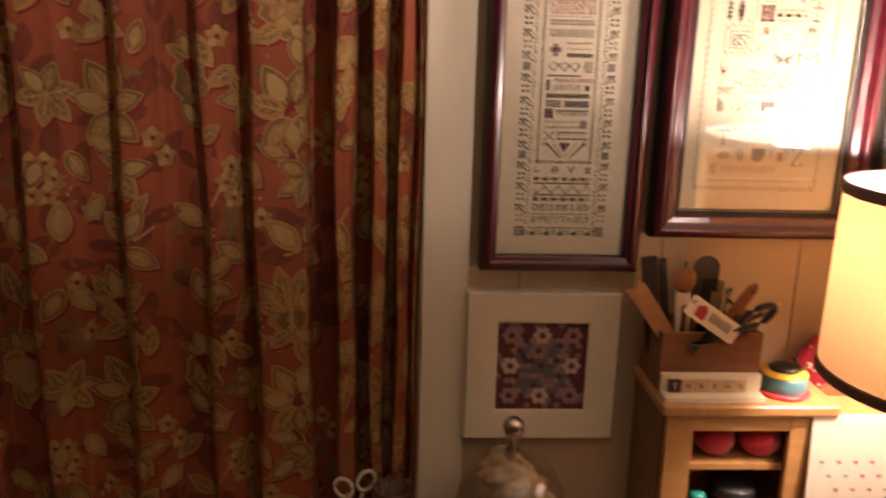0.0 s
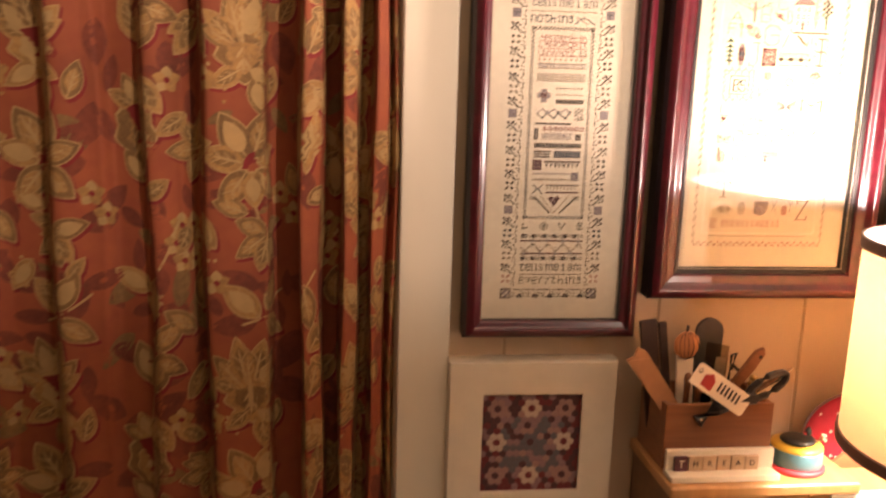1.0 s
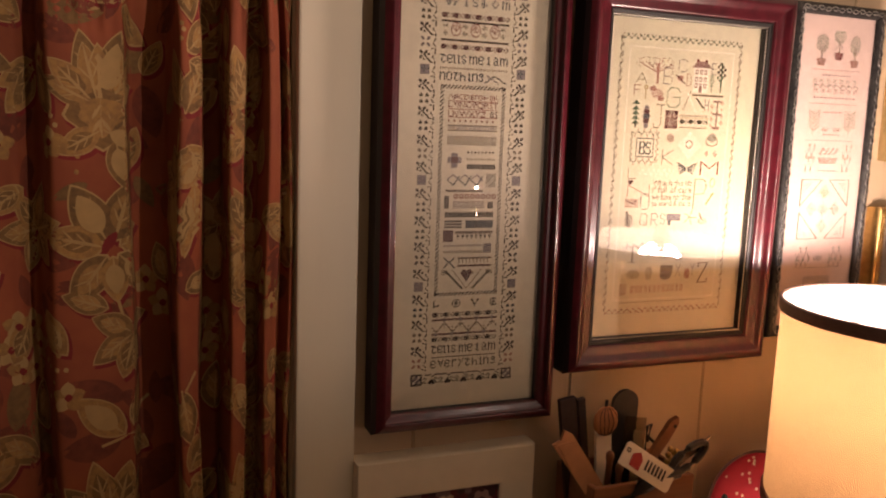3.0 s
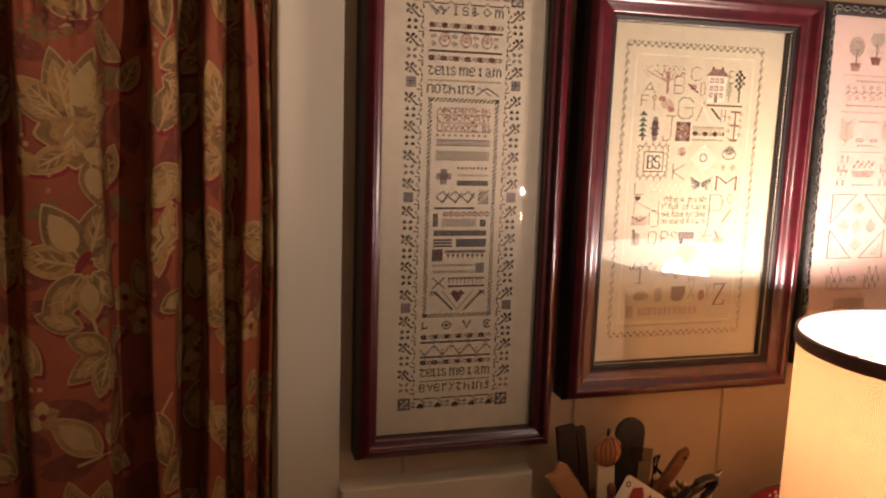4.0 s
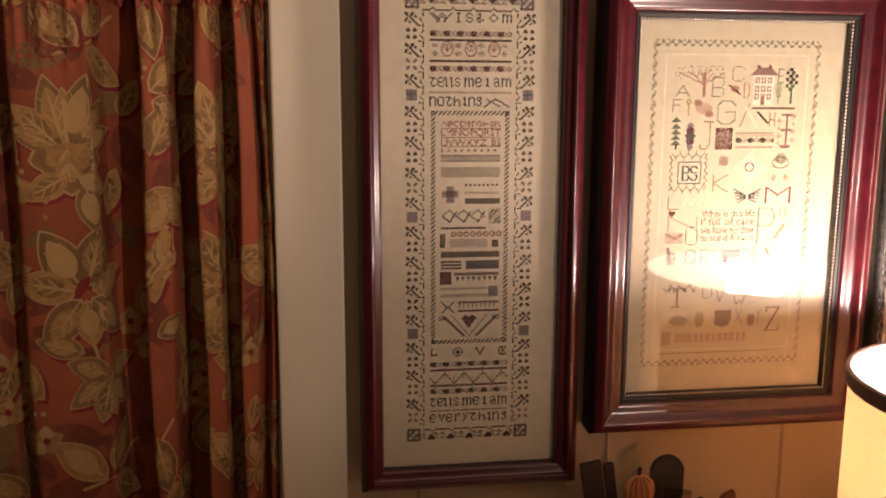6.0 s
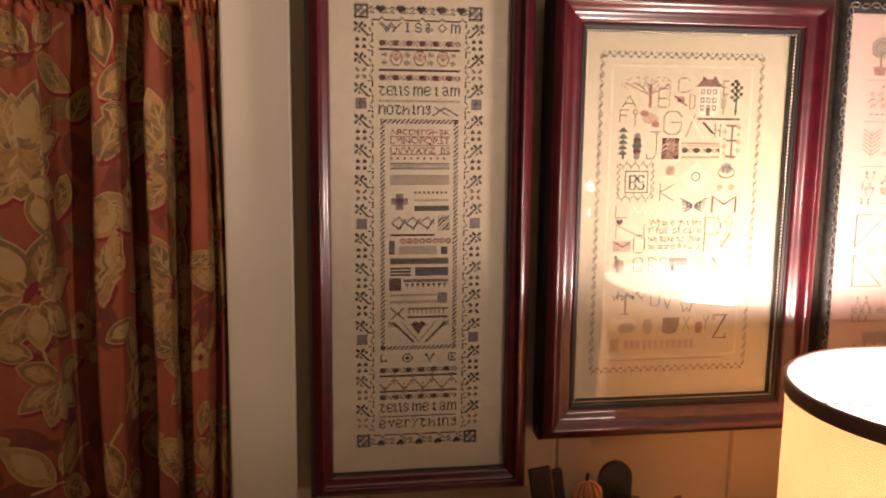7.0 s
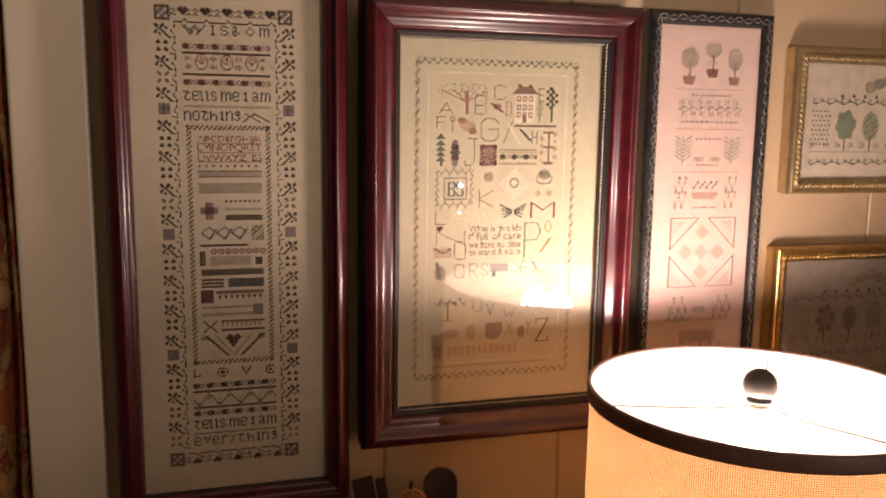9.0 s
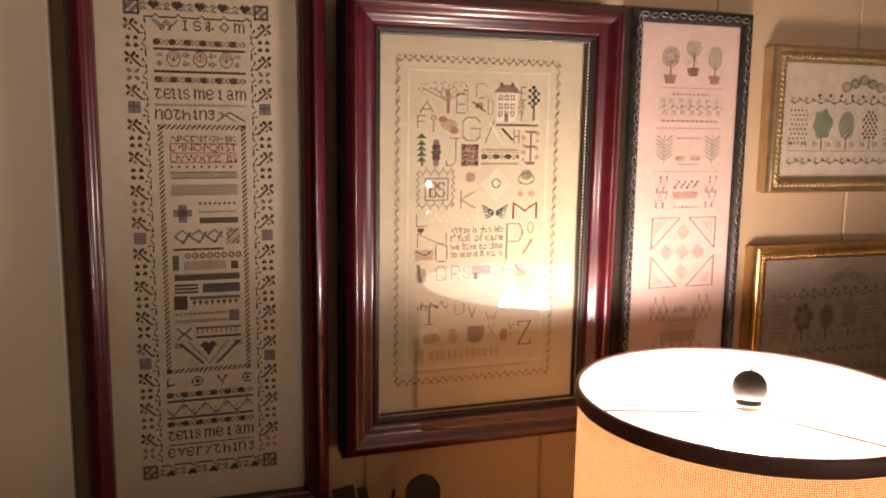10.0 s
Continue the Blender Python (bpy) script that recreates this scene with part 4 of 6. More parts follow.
def ladybird():
    p = empty("pin_tin", (0.632, 1.262, TOP), "round teal and yellow pin tin with a black top", "pincushion")
    teal = material("teal_paint", (0.09, 0.20, 0.23), 0.35, grain=0.2, scale=50)
    yellow = material("yellow_paint", (0.75, 0.46, 0.05), 0.4)
    pink = material("red_base", (0.60, 0.04, 0.05), 0.45)
    part("base", lathe([(0.041, 0), (0.043, 0.002), (0.043, 0.006), (0.040, 0.008)], 40), pink, p, "red rim at the foot", smooth=True)
    part("body", lathe([(0.037, 0.008), (0.038, 0.010), (0.038, 0.031), (0.037, 0.033)], 40), teal, p, "teal painted side", smooth=True)
    part("band", lathe([(0.037, 0.033), (0.0375, 0.034), (0.036, 0.038), (0.030, 0.040), (0.0, 0.0405)], 40), yellow, p, "yellow sloping top", smooth=True)
    part("cushion", ball(0.024, (0.0, -0.002, 0.044), (1.1, 1.0, 0.30)), M_BLACKPLASTIC, p, "black felt top", smooth=True)
    part("knob", ball(0.006, (0.018, 0.002, 0.054), (0.8, 0.8, 1.3)), M_BLACKPLASTIC, p, "black knob", smooth=True)
    part("stem", rod((0.006, 0, 0.046), (0.017, 0.002, 0.053), 0.002), pink, p)
    for a, l in ((0.2, 0.024), (0.6, 0.02), (-0.2, 0.022)):
        pin = part("pin", rod((0.024, -0.006, 0.036), (0.024 + l * math.cos(a) * 0.6, -0.01, 0.036 + l * 0.6 + 0.01 * a), 0.0006, 6), M_SILVER, p)
        part("pin_head", ball(0.0022, (0.024 + l * math.cos(a) * 0.6, -0.01, 0.036 + l * 0.6 + 0.01 * a), u=10, v=8), M_CARD, pin, "white pin head")


ladybird()


def dotted_heart():
    """A red dotted stuffed cushion leaning on the wall behind a wooden ruler."""
    h = empty("dotted_cushion", (0.765, 1.335, TOP), "red cushion with pale dots leaning on the wall", "cushion")
    bm = ball(0.072, (0, 0, 0.012), (1.1, 0.36, 1.0), 36, 20)
    part("body", bm, woven("dotted_red_cotton", (0.42, 0.018, 0.04), 0.001, rough=0.85), h, smooth=True)
    rng = random.Random(8)
    for k in range(26):
        a, b = rng.uniform(2.2, 4.4), rng.uniform(-0.6, 1.3)
        x, z = 0.079 * math.cos(b) * math.cos(a) * rng.uniform(0.2, 1.0), 0.072 * math.sin(b)
        q = 1 - (x / 0.079) ** 2 - (z / 0.072) ** 2
        if q > 0.05:
            part("dot", ball(0.0026, (x, -0.0262 * math.sqrt(q), 0.012 + z), (1, 0.3, 1), 10, 6), M_CARD, h)
    part("stitched_edge", tube([(0.081 * math.cos(k * 0.1745), 0.0, 0.012 + 0.074 * math.sin(k * 0.1745)) for k in range(36)], 0.002, 6, True), M_BAND, h, "dark bound edge")


dotted_heart()
CHEST = empty("side_cabinet", (0.80, 1.29, DESK), "low orange pine chest beside the cabinet", "chest")
part("body", box(-0.098, 0.16, -0.07, 0.085, 0, 0.325, 0.003), M_PINE, CHEST)
part("top", box(-0.10, 0.165, -0.075, 0.087, 0.325, 0.341, 0.003), M_PINE_H, CHEST)
RULER = tagged(part("wooden_ruler", slab([(0.68, TOP - 0.02), (0.70, TOP - 0.02), (0.80, TOP + 0.055), (0.90, TOP + 0.055), (0.90, TOP - 0.02)], 1.290, 1.297), M_BOXWOOD), "orange-brown wooden board leaning in front of the cushion", "board")


def print_card():
    c = empty("printed_card", (0.745, 1.185, DESK), "white card printed with tiny red and green flowers", "card", rx=-4)
    part("card", box(-0.082, 0.082, 0, 0.004, 0, 0.345, 0.001), M_CARD, c)
    rng = random.Random(4)
    green = material("faded_green_ink", (0.20, 0.26, 0.16), 0.7)
    for i in range(5):
        for j in range(9):
            x, z = -0.060 + i * 0.028 + (0.014 if j % 2 else 0), 0.265 - j * 0.024
            if rng.random() < 0.12 or x > 0.075:
                continue
            out = [(x + 0.0045 * math.cos(k * 0.8976) * (1 if k % 2 else 0.7), z + 0.0035 * math.sin(k * 0.8976) * (1 if k % 2 else 0.7)) for k in range(7)]
            part("flower_print", slab(out, -0.0008, -0.0002), green if rng.random() < 0.3 else M_REDINK, c)


print_card()


def table_lamp():
    L = empty("table_lamp", (LAMP.x, LAMP.y, DESK), "table lamp with a lit burlap drum shade", "lamp")
    z0, z1 = 1.197 - DESK, 1.475 - DESK
    part("base", lathe([(0.075, 0), (0.078, 0.006), (0.075, 0.016), (0.03, 0.03), (0.022, 0.05), (0.05, 0.10), (0.068, 0.17), (0.060, 0.24), (0.03, 0.31), (0.018, 0.34), (0.017, 0.39)], 48), M_CERAMIC, L, "brown glazed lamp base", smooth=True)
    part("socket", lathe([(0.014, 0.39), (0.017, 0.395), (0.017, 0.54), (0.013, 0.55), (0.013, 0.578)], 24), M_BRASS, L, smooth=True)
    glow = bpy.data.materials.new("glowing_bulb")
    glow.use_nodes = True
    b = glow.node_tree.nodes["Principled BSDF"]
    b.inputs["Emission Color"].default_value, b.inputs["Emission Strength"].default_value = (1.0, 0.78, 0.52, 1), 40.0
    bulb = part("bulb", lathe([(0.012, 0.580), (0.014, 0.600), (0.027, 0.635), (0.031, 0.663), (0.027, 0.690), (0.014, 0.705), (0.0, 0.708)], 28), glow, L, "lit frosted bulb", smooth=True)
    bulb.visible_shadow = False

    def drum(ra, rb, za, zb, mat, name, label="", parent=None, n=96):
        bm = bmesh.new()
        uv = bm.loops.layers.uv.new("UVMap")
        lo = [bm.verts.new((ra * math.cos(2 * math.pi * k / n), ra * math.sin(2 * math.pi * k / n), za)) for k in range(n)]
        hi = [bm.verts.new((rb * math.cos(2 * math.pi * k / n), rb * math.sin(2 * math.pi * k / n), zb)) for k in range(n)]
        for k in range(n):
            f = bm.faces.new((lo[k], lo[(k + 1) % n], hi[(k + 1) % n], hi[k]))
            for lp, (a, z) in zip(f.loops, ((k, za), (k + 1, za), (k + 1, zb), (k, zb))):
                lp[uv].uv = (a * 2 * math.pi * ra / n, z)
        return part(name, bm, mat, parent or L, label, smooth=True)

    shade = drum(0.172, 0.170, z0, z1, M_SHADE, "shade", "tan burlap drum shade glowing from within")
    drum(0.1705, 0.1685, z0 + 0.001, z1 - 0.001, M_SHADE_IN, "lining", "white paper lining", shade)
    for z, name in ((z1 - 0.0160, "top_band"), (z0 - 0.001, "bottom_band")):
        prof = [(0.1700, z), (0.1728, z + 0.0005), (0.1732, z + 0.003), (0.1732, z + 0.0145), (0.1728, z + 0.0165), (0.1692, z + 0.0168), (0.1686, z + 0.012)]
        if name == "bottom_band":
            prof = [(r + 0.0022, zz) for r, zz in prof]
        part(name, lathe(prof, 96, False), M_BAND, shade, "dark brown ribbon binding", smooth=True)
    for s in (0, 1, 2):
        a = 0.87 + s * 2 * math.pi / 3
        part("spider_arm", tube([(0.010 * math.cos(a), 0.010 * math.sin(a), z1 - 0.016), (0.05 * math.cos(a), 0.05 * math.sin(a), z1 - 0.018), (0.169 * math.cos(a), 0.169 * math.sin(a), z1 - 0.012)], 0.0010, 6), M_WOODBALL, L, "thin dark wire arm of the shade")
    part("hub", lathe([(0.004, z1 - 0.020), (0.009, z1 - 0.0195), (0.009, z1 - 0.0175), (0.004, z1 - 0.017)], 24), M_OFFWHITE, L, "small white washer")
    arc = [radians(74 + k * 1.0) for k in range(9)]
    bm = bmesh.new()
    uv = bm.loops.layers.uv.new("UVMap")
    cols = [[bm.verts.new(((r + 0.0009) * math.cos(a), (r + 0.0009) * math.sin(a), z)) for r, z in ((0.172, z0 + 0.019), (0.170, z1 - 0.018))] for a in arc]
    for p, q, a, b in zip(cols, cols[1:], arc, arc[1:]):
        f = bm.faces.new((p[0], q[0], q[1], p[1]))
        for lp, w in zip(f.loops, ((a, z0), (b, z0), (b, z1), (a, z1))):
            lp[uv].uv = (w[0] * 0.172, w[1])
    part("seam", bm, M_SEAM, shade, "overlapped darker seam of the shade", smooth=True)
    for s in (-1, 1):
        part("harp", tube([(s * 0.018, 0, 0.48), (s * 0.046, 0, 0.54), (s * 0.058, 0, 0.62), (s * 0.050, 0, 0.68), (s * 0.02, 0, z1 - 0.020), (0, 0, z1 - 0.0165)], 0.0016, 6), M_OFFWHITE, L)
    part("finial", lathe([(0.0125, z1 - 0.012), (0.0125, z1 - 0.009), (0.007, z1 - 0.007), (0.0115, z1 - 0.005)] + [(0.0172 * math.cos(radians(a)), z1 + 0.0055 + 0.0172 * math.sin(radians(a))) for a in range(-35, 90, 12)] + [(0.0, z1 + 0.0227)], 40), M_WOODBALL, L, "turned dark wooden ball finial", smooth=True)


table_lamp()


def cloche():
    c = empty("glass_dome", (0.190, 1.262, DESK), "clear glass dome with a nickel knob over folded cream lace", "dome")
    part("base", lathe([(0.10, 0), (0.104, 0.004), (0.104, 0.014), (0.098, 0.02), (0.0, 0.02)], 48), M_BOXWOOD, c, "turned wooden base", smooth=True)
    prof = [(0.092, 0.022), (0.0925, 0.15)] + [(0.0925 * math.cos(k * math.pi / 20), 0.15 + 0.105 * math.sin(k * math.pi / 20)) for k in range(1, 10)] + [(0.006, 0.255)]
    g = part("dome", lathe(prof, 56, False), clear_glass("dome_glass", 0.0, (0.94, 0.94, 0.92), 1.6), c, "clear thin glass", smooth=True, turn_out=False)
    g.visible_shadow = False
    part("knob", lathe([(0.010, 0.254), (0.011, 0.258), (0.0065, 0.264), (0.006, 0.272), (0.009, 0.278), (0.0155, 0.286), (0.018, 0.296), (0.0155, 0.307), (0.008, 0.313), (0.0, 0.314)], 32), M_SILVER, c, "polished nickel ball knob", smooth=True)
    rng = random.Random(12)
    for k in range(13):
        a, r = rng.uniform(0, 6.28), rng.uniform(0.005, 0.022) if k > 6 else rng.uniform(0.01, 0.030)
        bm = ball(1, u=40, v=24)
        w, d, h = rng.uniform(0.040, 0.056), rng.uniform(0.022, 0.032), rng.uniform(0.026, 0.040)
        ph = rng.uniform(0, 6)
        for v in bm.verts:
            v.co *= 1 + 0.22 * math.sin(7 * v.co.x + ph) * math.cos(6 * v.co.z + ph) + 0.10 * math.sin(13 * v.co.z + 5 * v.co.y + ph)
        bmesh.ops.scale(bm, vec=(w, d, h), verts=bm.verts)
        bmesh.ops.transform(bm, matrix=pose(r * math.cos(a), r * math.sin(a), 0.05 + 0.0122 * k + 0.012, rng.uniform(-20, 20), rng.uniform(-35, 35), rng.uniform(0, 180)), verts=bm.verts)
        part("lace_roll", bm, M_LACE, c, "rolled cream lace", smooth=True)


cloche()


def jar_of_scissors():
    j = empty("brown_jar", (-0.008, 1.262, DESK), "dark brown glazed jar beside the dome", "jar")
    part("body", lathe([(0.035, 0), (0.042, 0.01), (0.046, 0.09), (0.040, 0.145), (0.030, 0.172), (0.034, 0.186), (0.031, 0.188), (0.026, 0.172), (0.0, 0.166)], 40), M_CERAMIC, j, smooth=True)
    for k in range(4):
        a = 0.9 * k
        part("spoon_handle", rod((0.012 * math.cos(a), 0.012 * math.sin(a), 0.168), (0.026 * math.cos(a), 0.02 * math.sin(a), 0.200 + 0.008 * (k % 2)), 0.0035, 8), M_SILVER, j, "shiny metal handle")
    cup = empty("tool_cup", (-0.070, 1.270, DESK), "dark cup holding scissors in front of the curtain", "cup")
    part("body", lathe([(0.028, 0), (0.030, 0.004), (0.032, 0.12), (0.030, 0.12), (0.028, 0.01), (0.0, 0.008)], 32), M_CERAMIC, cup, smooth=True)
    s = empty("scissors", (-0.070, 1.270, DESK + 0.01), "scissors with white plastic loops standing in a cup", "scissors", rz=8)
    white = material("white_plastic", (0.62, 0.55, 0.44), 0.4)
    for q in (-1, 1):
        cx, cz = q * 0.0185, 0.178 + q * 0.005
        part("loop", tube([(cx + 0.0145 * math.cos(k * 0.3927) + 0.004 * q * math.sin(k * 0.3927), 0, cz + 0.0175 * math.sin(k * 0.3927)) for k in range(16)], 0.0032, 8, True), white, s, "white plastic finger loop")
        part("blade", slab([(q * 0.010, 0.160), (q * 0.016, 0.162), (-q * 0.004, 0.02), (-q * 0.007, 0.02)], -0.002 + q * 0.001, 0.0 + q * 0.001), M_SILVER, s, "steel blade")
        part("shank", rod((q * 0.013, 0, 0.160), (q * 0.002, 0, 0.13), 0.0035, 8), white, s)


jar_of_scissors()


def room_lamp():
    """The lamp at the other side of the room, seen only as a spark in the glass; its shape is made up."""
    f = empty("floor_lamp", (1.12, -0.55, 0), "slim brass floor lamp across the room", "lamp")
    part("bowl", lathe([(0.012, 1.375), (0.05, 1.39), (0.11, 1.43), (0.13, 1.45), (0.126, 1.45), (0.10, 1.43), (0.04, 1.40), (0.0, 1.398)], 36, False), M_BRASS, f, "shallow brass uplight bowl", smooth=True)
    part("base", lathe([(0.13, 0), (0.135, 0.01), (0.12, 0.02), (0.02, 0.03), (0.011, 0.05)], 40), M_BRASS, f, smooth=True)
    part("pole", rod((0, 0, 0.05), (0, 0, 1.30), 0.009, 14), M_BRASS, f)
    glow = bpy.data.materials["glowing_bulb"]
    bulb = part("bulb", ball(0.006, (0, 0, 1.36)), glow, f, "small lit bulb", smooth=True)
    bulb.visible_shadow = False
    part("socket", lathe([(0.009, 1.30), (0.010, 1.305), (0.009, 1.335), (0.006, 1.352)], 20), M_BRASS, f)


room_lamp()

# ---- cross stitch ----
THREAD = {
    "n": ("brown_thread", (0.050, 0.028, 0.018)), "o": ("olive_thread", (0.080, 0.062, 0.034)), "r": ("brick_thread", (0.23, 0.045, 0.04)),
    "m": ("maroon_thread", (0.10, 0.018, 0.018)), "b": ("slate_thread", (0.070, 0.075, 0.078)), "l": ("lilac_grey_thread", (0.24, 0.20, 0.19)),
    "g": ("green_thread", (0.08, 0.13, 0.07)), "d": ("dusty_pink_thread", (0.42, 0.21, 0.16)), "w": ("ivory_thread", (0.86, 0.80, 0.64)),
    "p": ("mauve_thread", (0.30, 0.17, 0.14)), "y": ("gold_thread", (0.40, 0.27, 0.09)), "t": ("taupe_thread", (0.20, 0.145, 0.095)), "s": ("sage_thread", (0.24, 0.30, 0.19))}
THREAD_MATS = {k: material(n, c, 0.75, grain=0.4, scale=400, blotch=0.12) for k, (n, c) in THREAD.items()}


# Capitals as runs of points on a grid of 4 by 6.
STROKES = {
    "A": "06 20 46|14 34", "B": "00 06|00 30 41 42 33 03|33 44 45 36 06", "C": "41 30 10 01 05 16 36 45", "D": "00 06 26 45 41 20 00", "E": "40 00 06 46|03 33", "F": "40 00 06|03 33",
    "G": "41 30 10 01 05 16 36 45 43 23", "H": "00 06|40 46|03 43", "I": "10 30|20 26|16 36", "J": "10 40|30 35 26 06 05", "K": "00 06|40 03 46", "L": "00 06 46", "M": "06 00 23 40 46",
    "N": "06 00 46 40", "O": "10 30 41 45 36 16 05 01 10", "P": "06 00 30 41 42 33 03", "Q": "10 30 41 45 36 16 05 01 10|24 46", "R": "06 00 30 41 42 33 03|13 46",
    "S": "41 30 10 01 02 13 33 44 45 36 16 05", "T": "01 00 40 41|20 26|16 36", "U": "00 05 16 36 45 40", "V": "00 26 40", "W": "00 16 23 36 40", "X": "00 46|40 06", "Y": "00 23 40|23 26", "Z": "01 00 40 06 46 45"}


class Chart:
    """A cross-stitch chart: cells (column, row from the top) -> thread."""

    def __init__(self, cols, rows):
        self.cols, self.rows, self.cells = cols, rows, {}

    def put(self, i, j, c):
        i, j = int(i), int(j)
        if 0 <= i < self.cols and 0 <= j < self.rows and c in THREAD:
            self.cells[(i, j)] = c

    def row(self, i0, i1, j, c, thick=1, gap=0, on=1):
        for i in range(int(i0), int(i1) + 1):
            if not gap or (i - int(i0)) % (on + gap) < on:
                for k in range(thick):
                    self.put(i, j + k, c)

    def col(self, i, j0, j1, c, thick=1, gap=0, on=1):
        for j in range(int(j0), int(j1) + 1):
            if not gap or (j - int(j0)) % (on + gap) < on:
                for k in range(thick):
                    self.put(i + k, j, c)

    def block(self, i0, i1, j0, j1, c, hatch=0):
        for i in range(int(i0), int(i1) + 1):
            for j in range(int(j0), int(j1) + 1):
                if not hatch or (i + j) % hatch == 0:
                    self.put(i, j, c)

    def line(self, i0, j0, i1, j1, c, thick=1):
        n = int(max(abs(i1 - i0), abs(j1 - j0), 1))
        for k in range(n + 1):
            for q in range(thick):
                self.put(round(i0 + (i1 - i0) * k / n) + q, round(j0 + (j1 - j0) * k / n), c)

    def ring(self, ci, cj, ri, rj, c):
        for k in range(48):
            a = k * math.pi / 24
            self.put(round(ci + ri * math.cos(a)), round(cj + rj * math.sin(a)), c)

    def disc(self, ci, cj, ri, rj, c, hatch=0):
        for i in range(int(ci - ri), int(ci + ri) + 2):
            for j in range(int(cj - rj), int(cj + rj) + 2):
                if ((i - ci) / ri) ** 2 + ((j - cj) / rj) ** 2 <= 1.02 and (not hatch or (i + j) % hatch == 0):
                    self.put(i, j, c)

    def motif(self, i, j, text, c, flip=False, turn=False):
        lines = text.split("/")
        for b, ln in enumerate(lines):
            for a, ch in enumerate(ln[::-1] if flip else ln):
                if ch != ".":
                    self.put(i + (b if turn else a), j + (a if turn else b), c if ch == "#" else ch)

    def stroke(self, letter, i0, i1, j0, j1, c, thick=1):
        """A capital of thin stitched lines filling the box of cells."""
        for run in STROKES[letter].split("|"):
            pts = [(i0 + (i1 - i0) * int(p[0]) / 4, j0 + (j1 - j0) * int(p[1]) / 6) for p in run.split()]
            for (a, b), (p, q) in zip(pts, pts[1:]):
                self.line(a, b, p, q, c, thick)

    def text(self, words, i0, i1, j0, j1, c, heavy=0):
        """Words in the built-in font, stitched into the box of cells."""
        bm = font_mesh(words, 1.0, 0.0)
        bmesh.ops.triangulate(bm, faces=bm.faces)
        tri = np.array([[(v.co.x, v.co.z) for v in f.verts] for f in bm.faces])
        bm.free()
        lo, hi = tri.min((0, 1)), tri.max((0, 1))
        nx, nz = int(i1 - i0) + 1, int(j1 - j0) + 1
        for a in range(nx):
            for b in range(nz):
                p = lo + (hi - lo) * np.array([(a + 0.5) / nx, 1 - (b + 0.5) / nz])
                d = [(tri[:, (k + 1) % 3, 0] - tri[:, k, 0]) * (p[1] - tri[:, k, 1]) - (tri[:, (k + 1) % 3, 1] - tri[:, k, 1]) * (p[0] - tri[:, k, 0]) for k in range(3)]
                if np.any(((d[0] >= 0) & (d[1] >= 0) & (d[2] >= 0)) | ((d[0] <= 0) & (d[1] <= 0) & (d[2] <= 0))):
                    self.put(i0 + a, j0 + b, c)
                    if heavy:
                        self.put(i0 + a + 1, j0 + b, c)

    def chain(self, i0, i1, j, c):
        """A band of plump blobs linked by crossed stitches."""
        for i in range(int(i0), int(i1) + 1):
            k = (i - int(i0)) % 12
            for q in range(5):
                if (k < 6 and (q not in (0, 4) or k in (1, 2, 3, 4))) or (k >= 6 and ((i + q) % 4 == 0 or (i - q) % 4 == 0)):
                    self.put(i, j - 1 + q, c)

    def vine(self, i0, i1, j, amp, period, c, leaf):
        for i in range(int(i0), int(i1) + 1):
            y = j + amp * math.sin((i - i0) * 2 * math.pi / period)
            self.put(i, round(y), c)
            if abs(amp) >= 3:
                self.put(i, round(y) + 1, c)
            if (i - int(i0)) % (period // 2) == period // 4:
                s = -1 if y < j else 1
                self.disc(i, y + s * amp * 0.9, max(1, amp * 0.5), max(1, amp * 0.5), leaf)

    def rope(self, i0, i1, j0, j1, c):
        """A slanted-stitch border, two cells wide, round a box."""
        for i in range(int(i0), int(i1) + 1):
            for j in (int(j0), int(j1) - 3):
                for k in range(4):
                    if (i + k) % 4 < 2:
                        self.put(i, j + k, c)
        for j in range(int(j0), int(j1) + 1):
            for i in (int(i0), int(i1) - 3):
                for k in range(4):
                    if (j + k) % 4 < 2:
                        self.put(i + k, j, c)

    def sew(self, ob, x0, z1, cell, y, fill=0.9):
        """One mesh of raised stitches over the cloth; x0, z1: the chart's top left corner in the picture's own frame."""
        keys = sorted(set(self.cells.values()))
        verts, faces, mats = [], [], []
        rng = random.Random(2)
        h = cell * fill / 2
        for (i, j), c in self.cells.items():
            x, z = x0 + (i + 0.5) * cell + rng.uniform(-1, 1) * cell * 0.06, z1 - (j + 0.5) * cell + rng.uniform(-1, 1) * cell * 0.06
            n = len(verts)
            verts += [(x - h, y, z - h), (x + h, y, z - h), (x + h, y, z + h), (x - h, y, z + h), (x, y - cell * 0.25, z)]
            faces += [(n, n + 1, n + 4), (n + 1, n + 2, n + 4), (n + 2, n + 3, n + 4), (n + 3, n, n + 4)]
            mats += [keys.index(c)] * 4
        me = bpy.data.meshes.new("cross_stitch")
        me.from_pydata(verts, [], faces)
        for k in keys:
            me.materials.append(THREAD_MATS[k])
        me.polygons.foreach_set("material_index", mats)
        o = new("cross_stitch", me)
        o.parent = ob
        return tagged(o, "rows of coloured cross stitches", kind="stuff")


HEART = ".##.##./#######/#######/.#####./..###../...#..."
SPRIG = "#...#../.#.#.#./..#..#./.#.#.#./#...#.#/..#..#./.#....."
TULIP = "..#.#../.#.#.#./#..#..#/#..#..#/.#.#.#./..###../...#..."


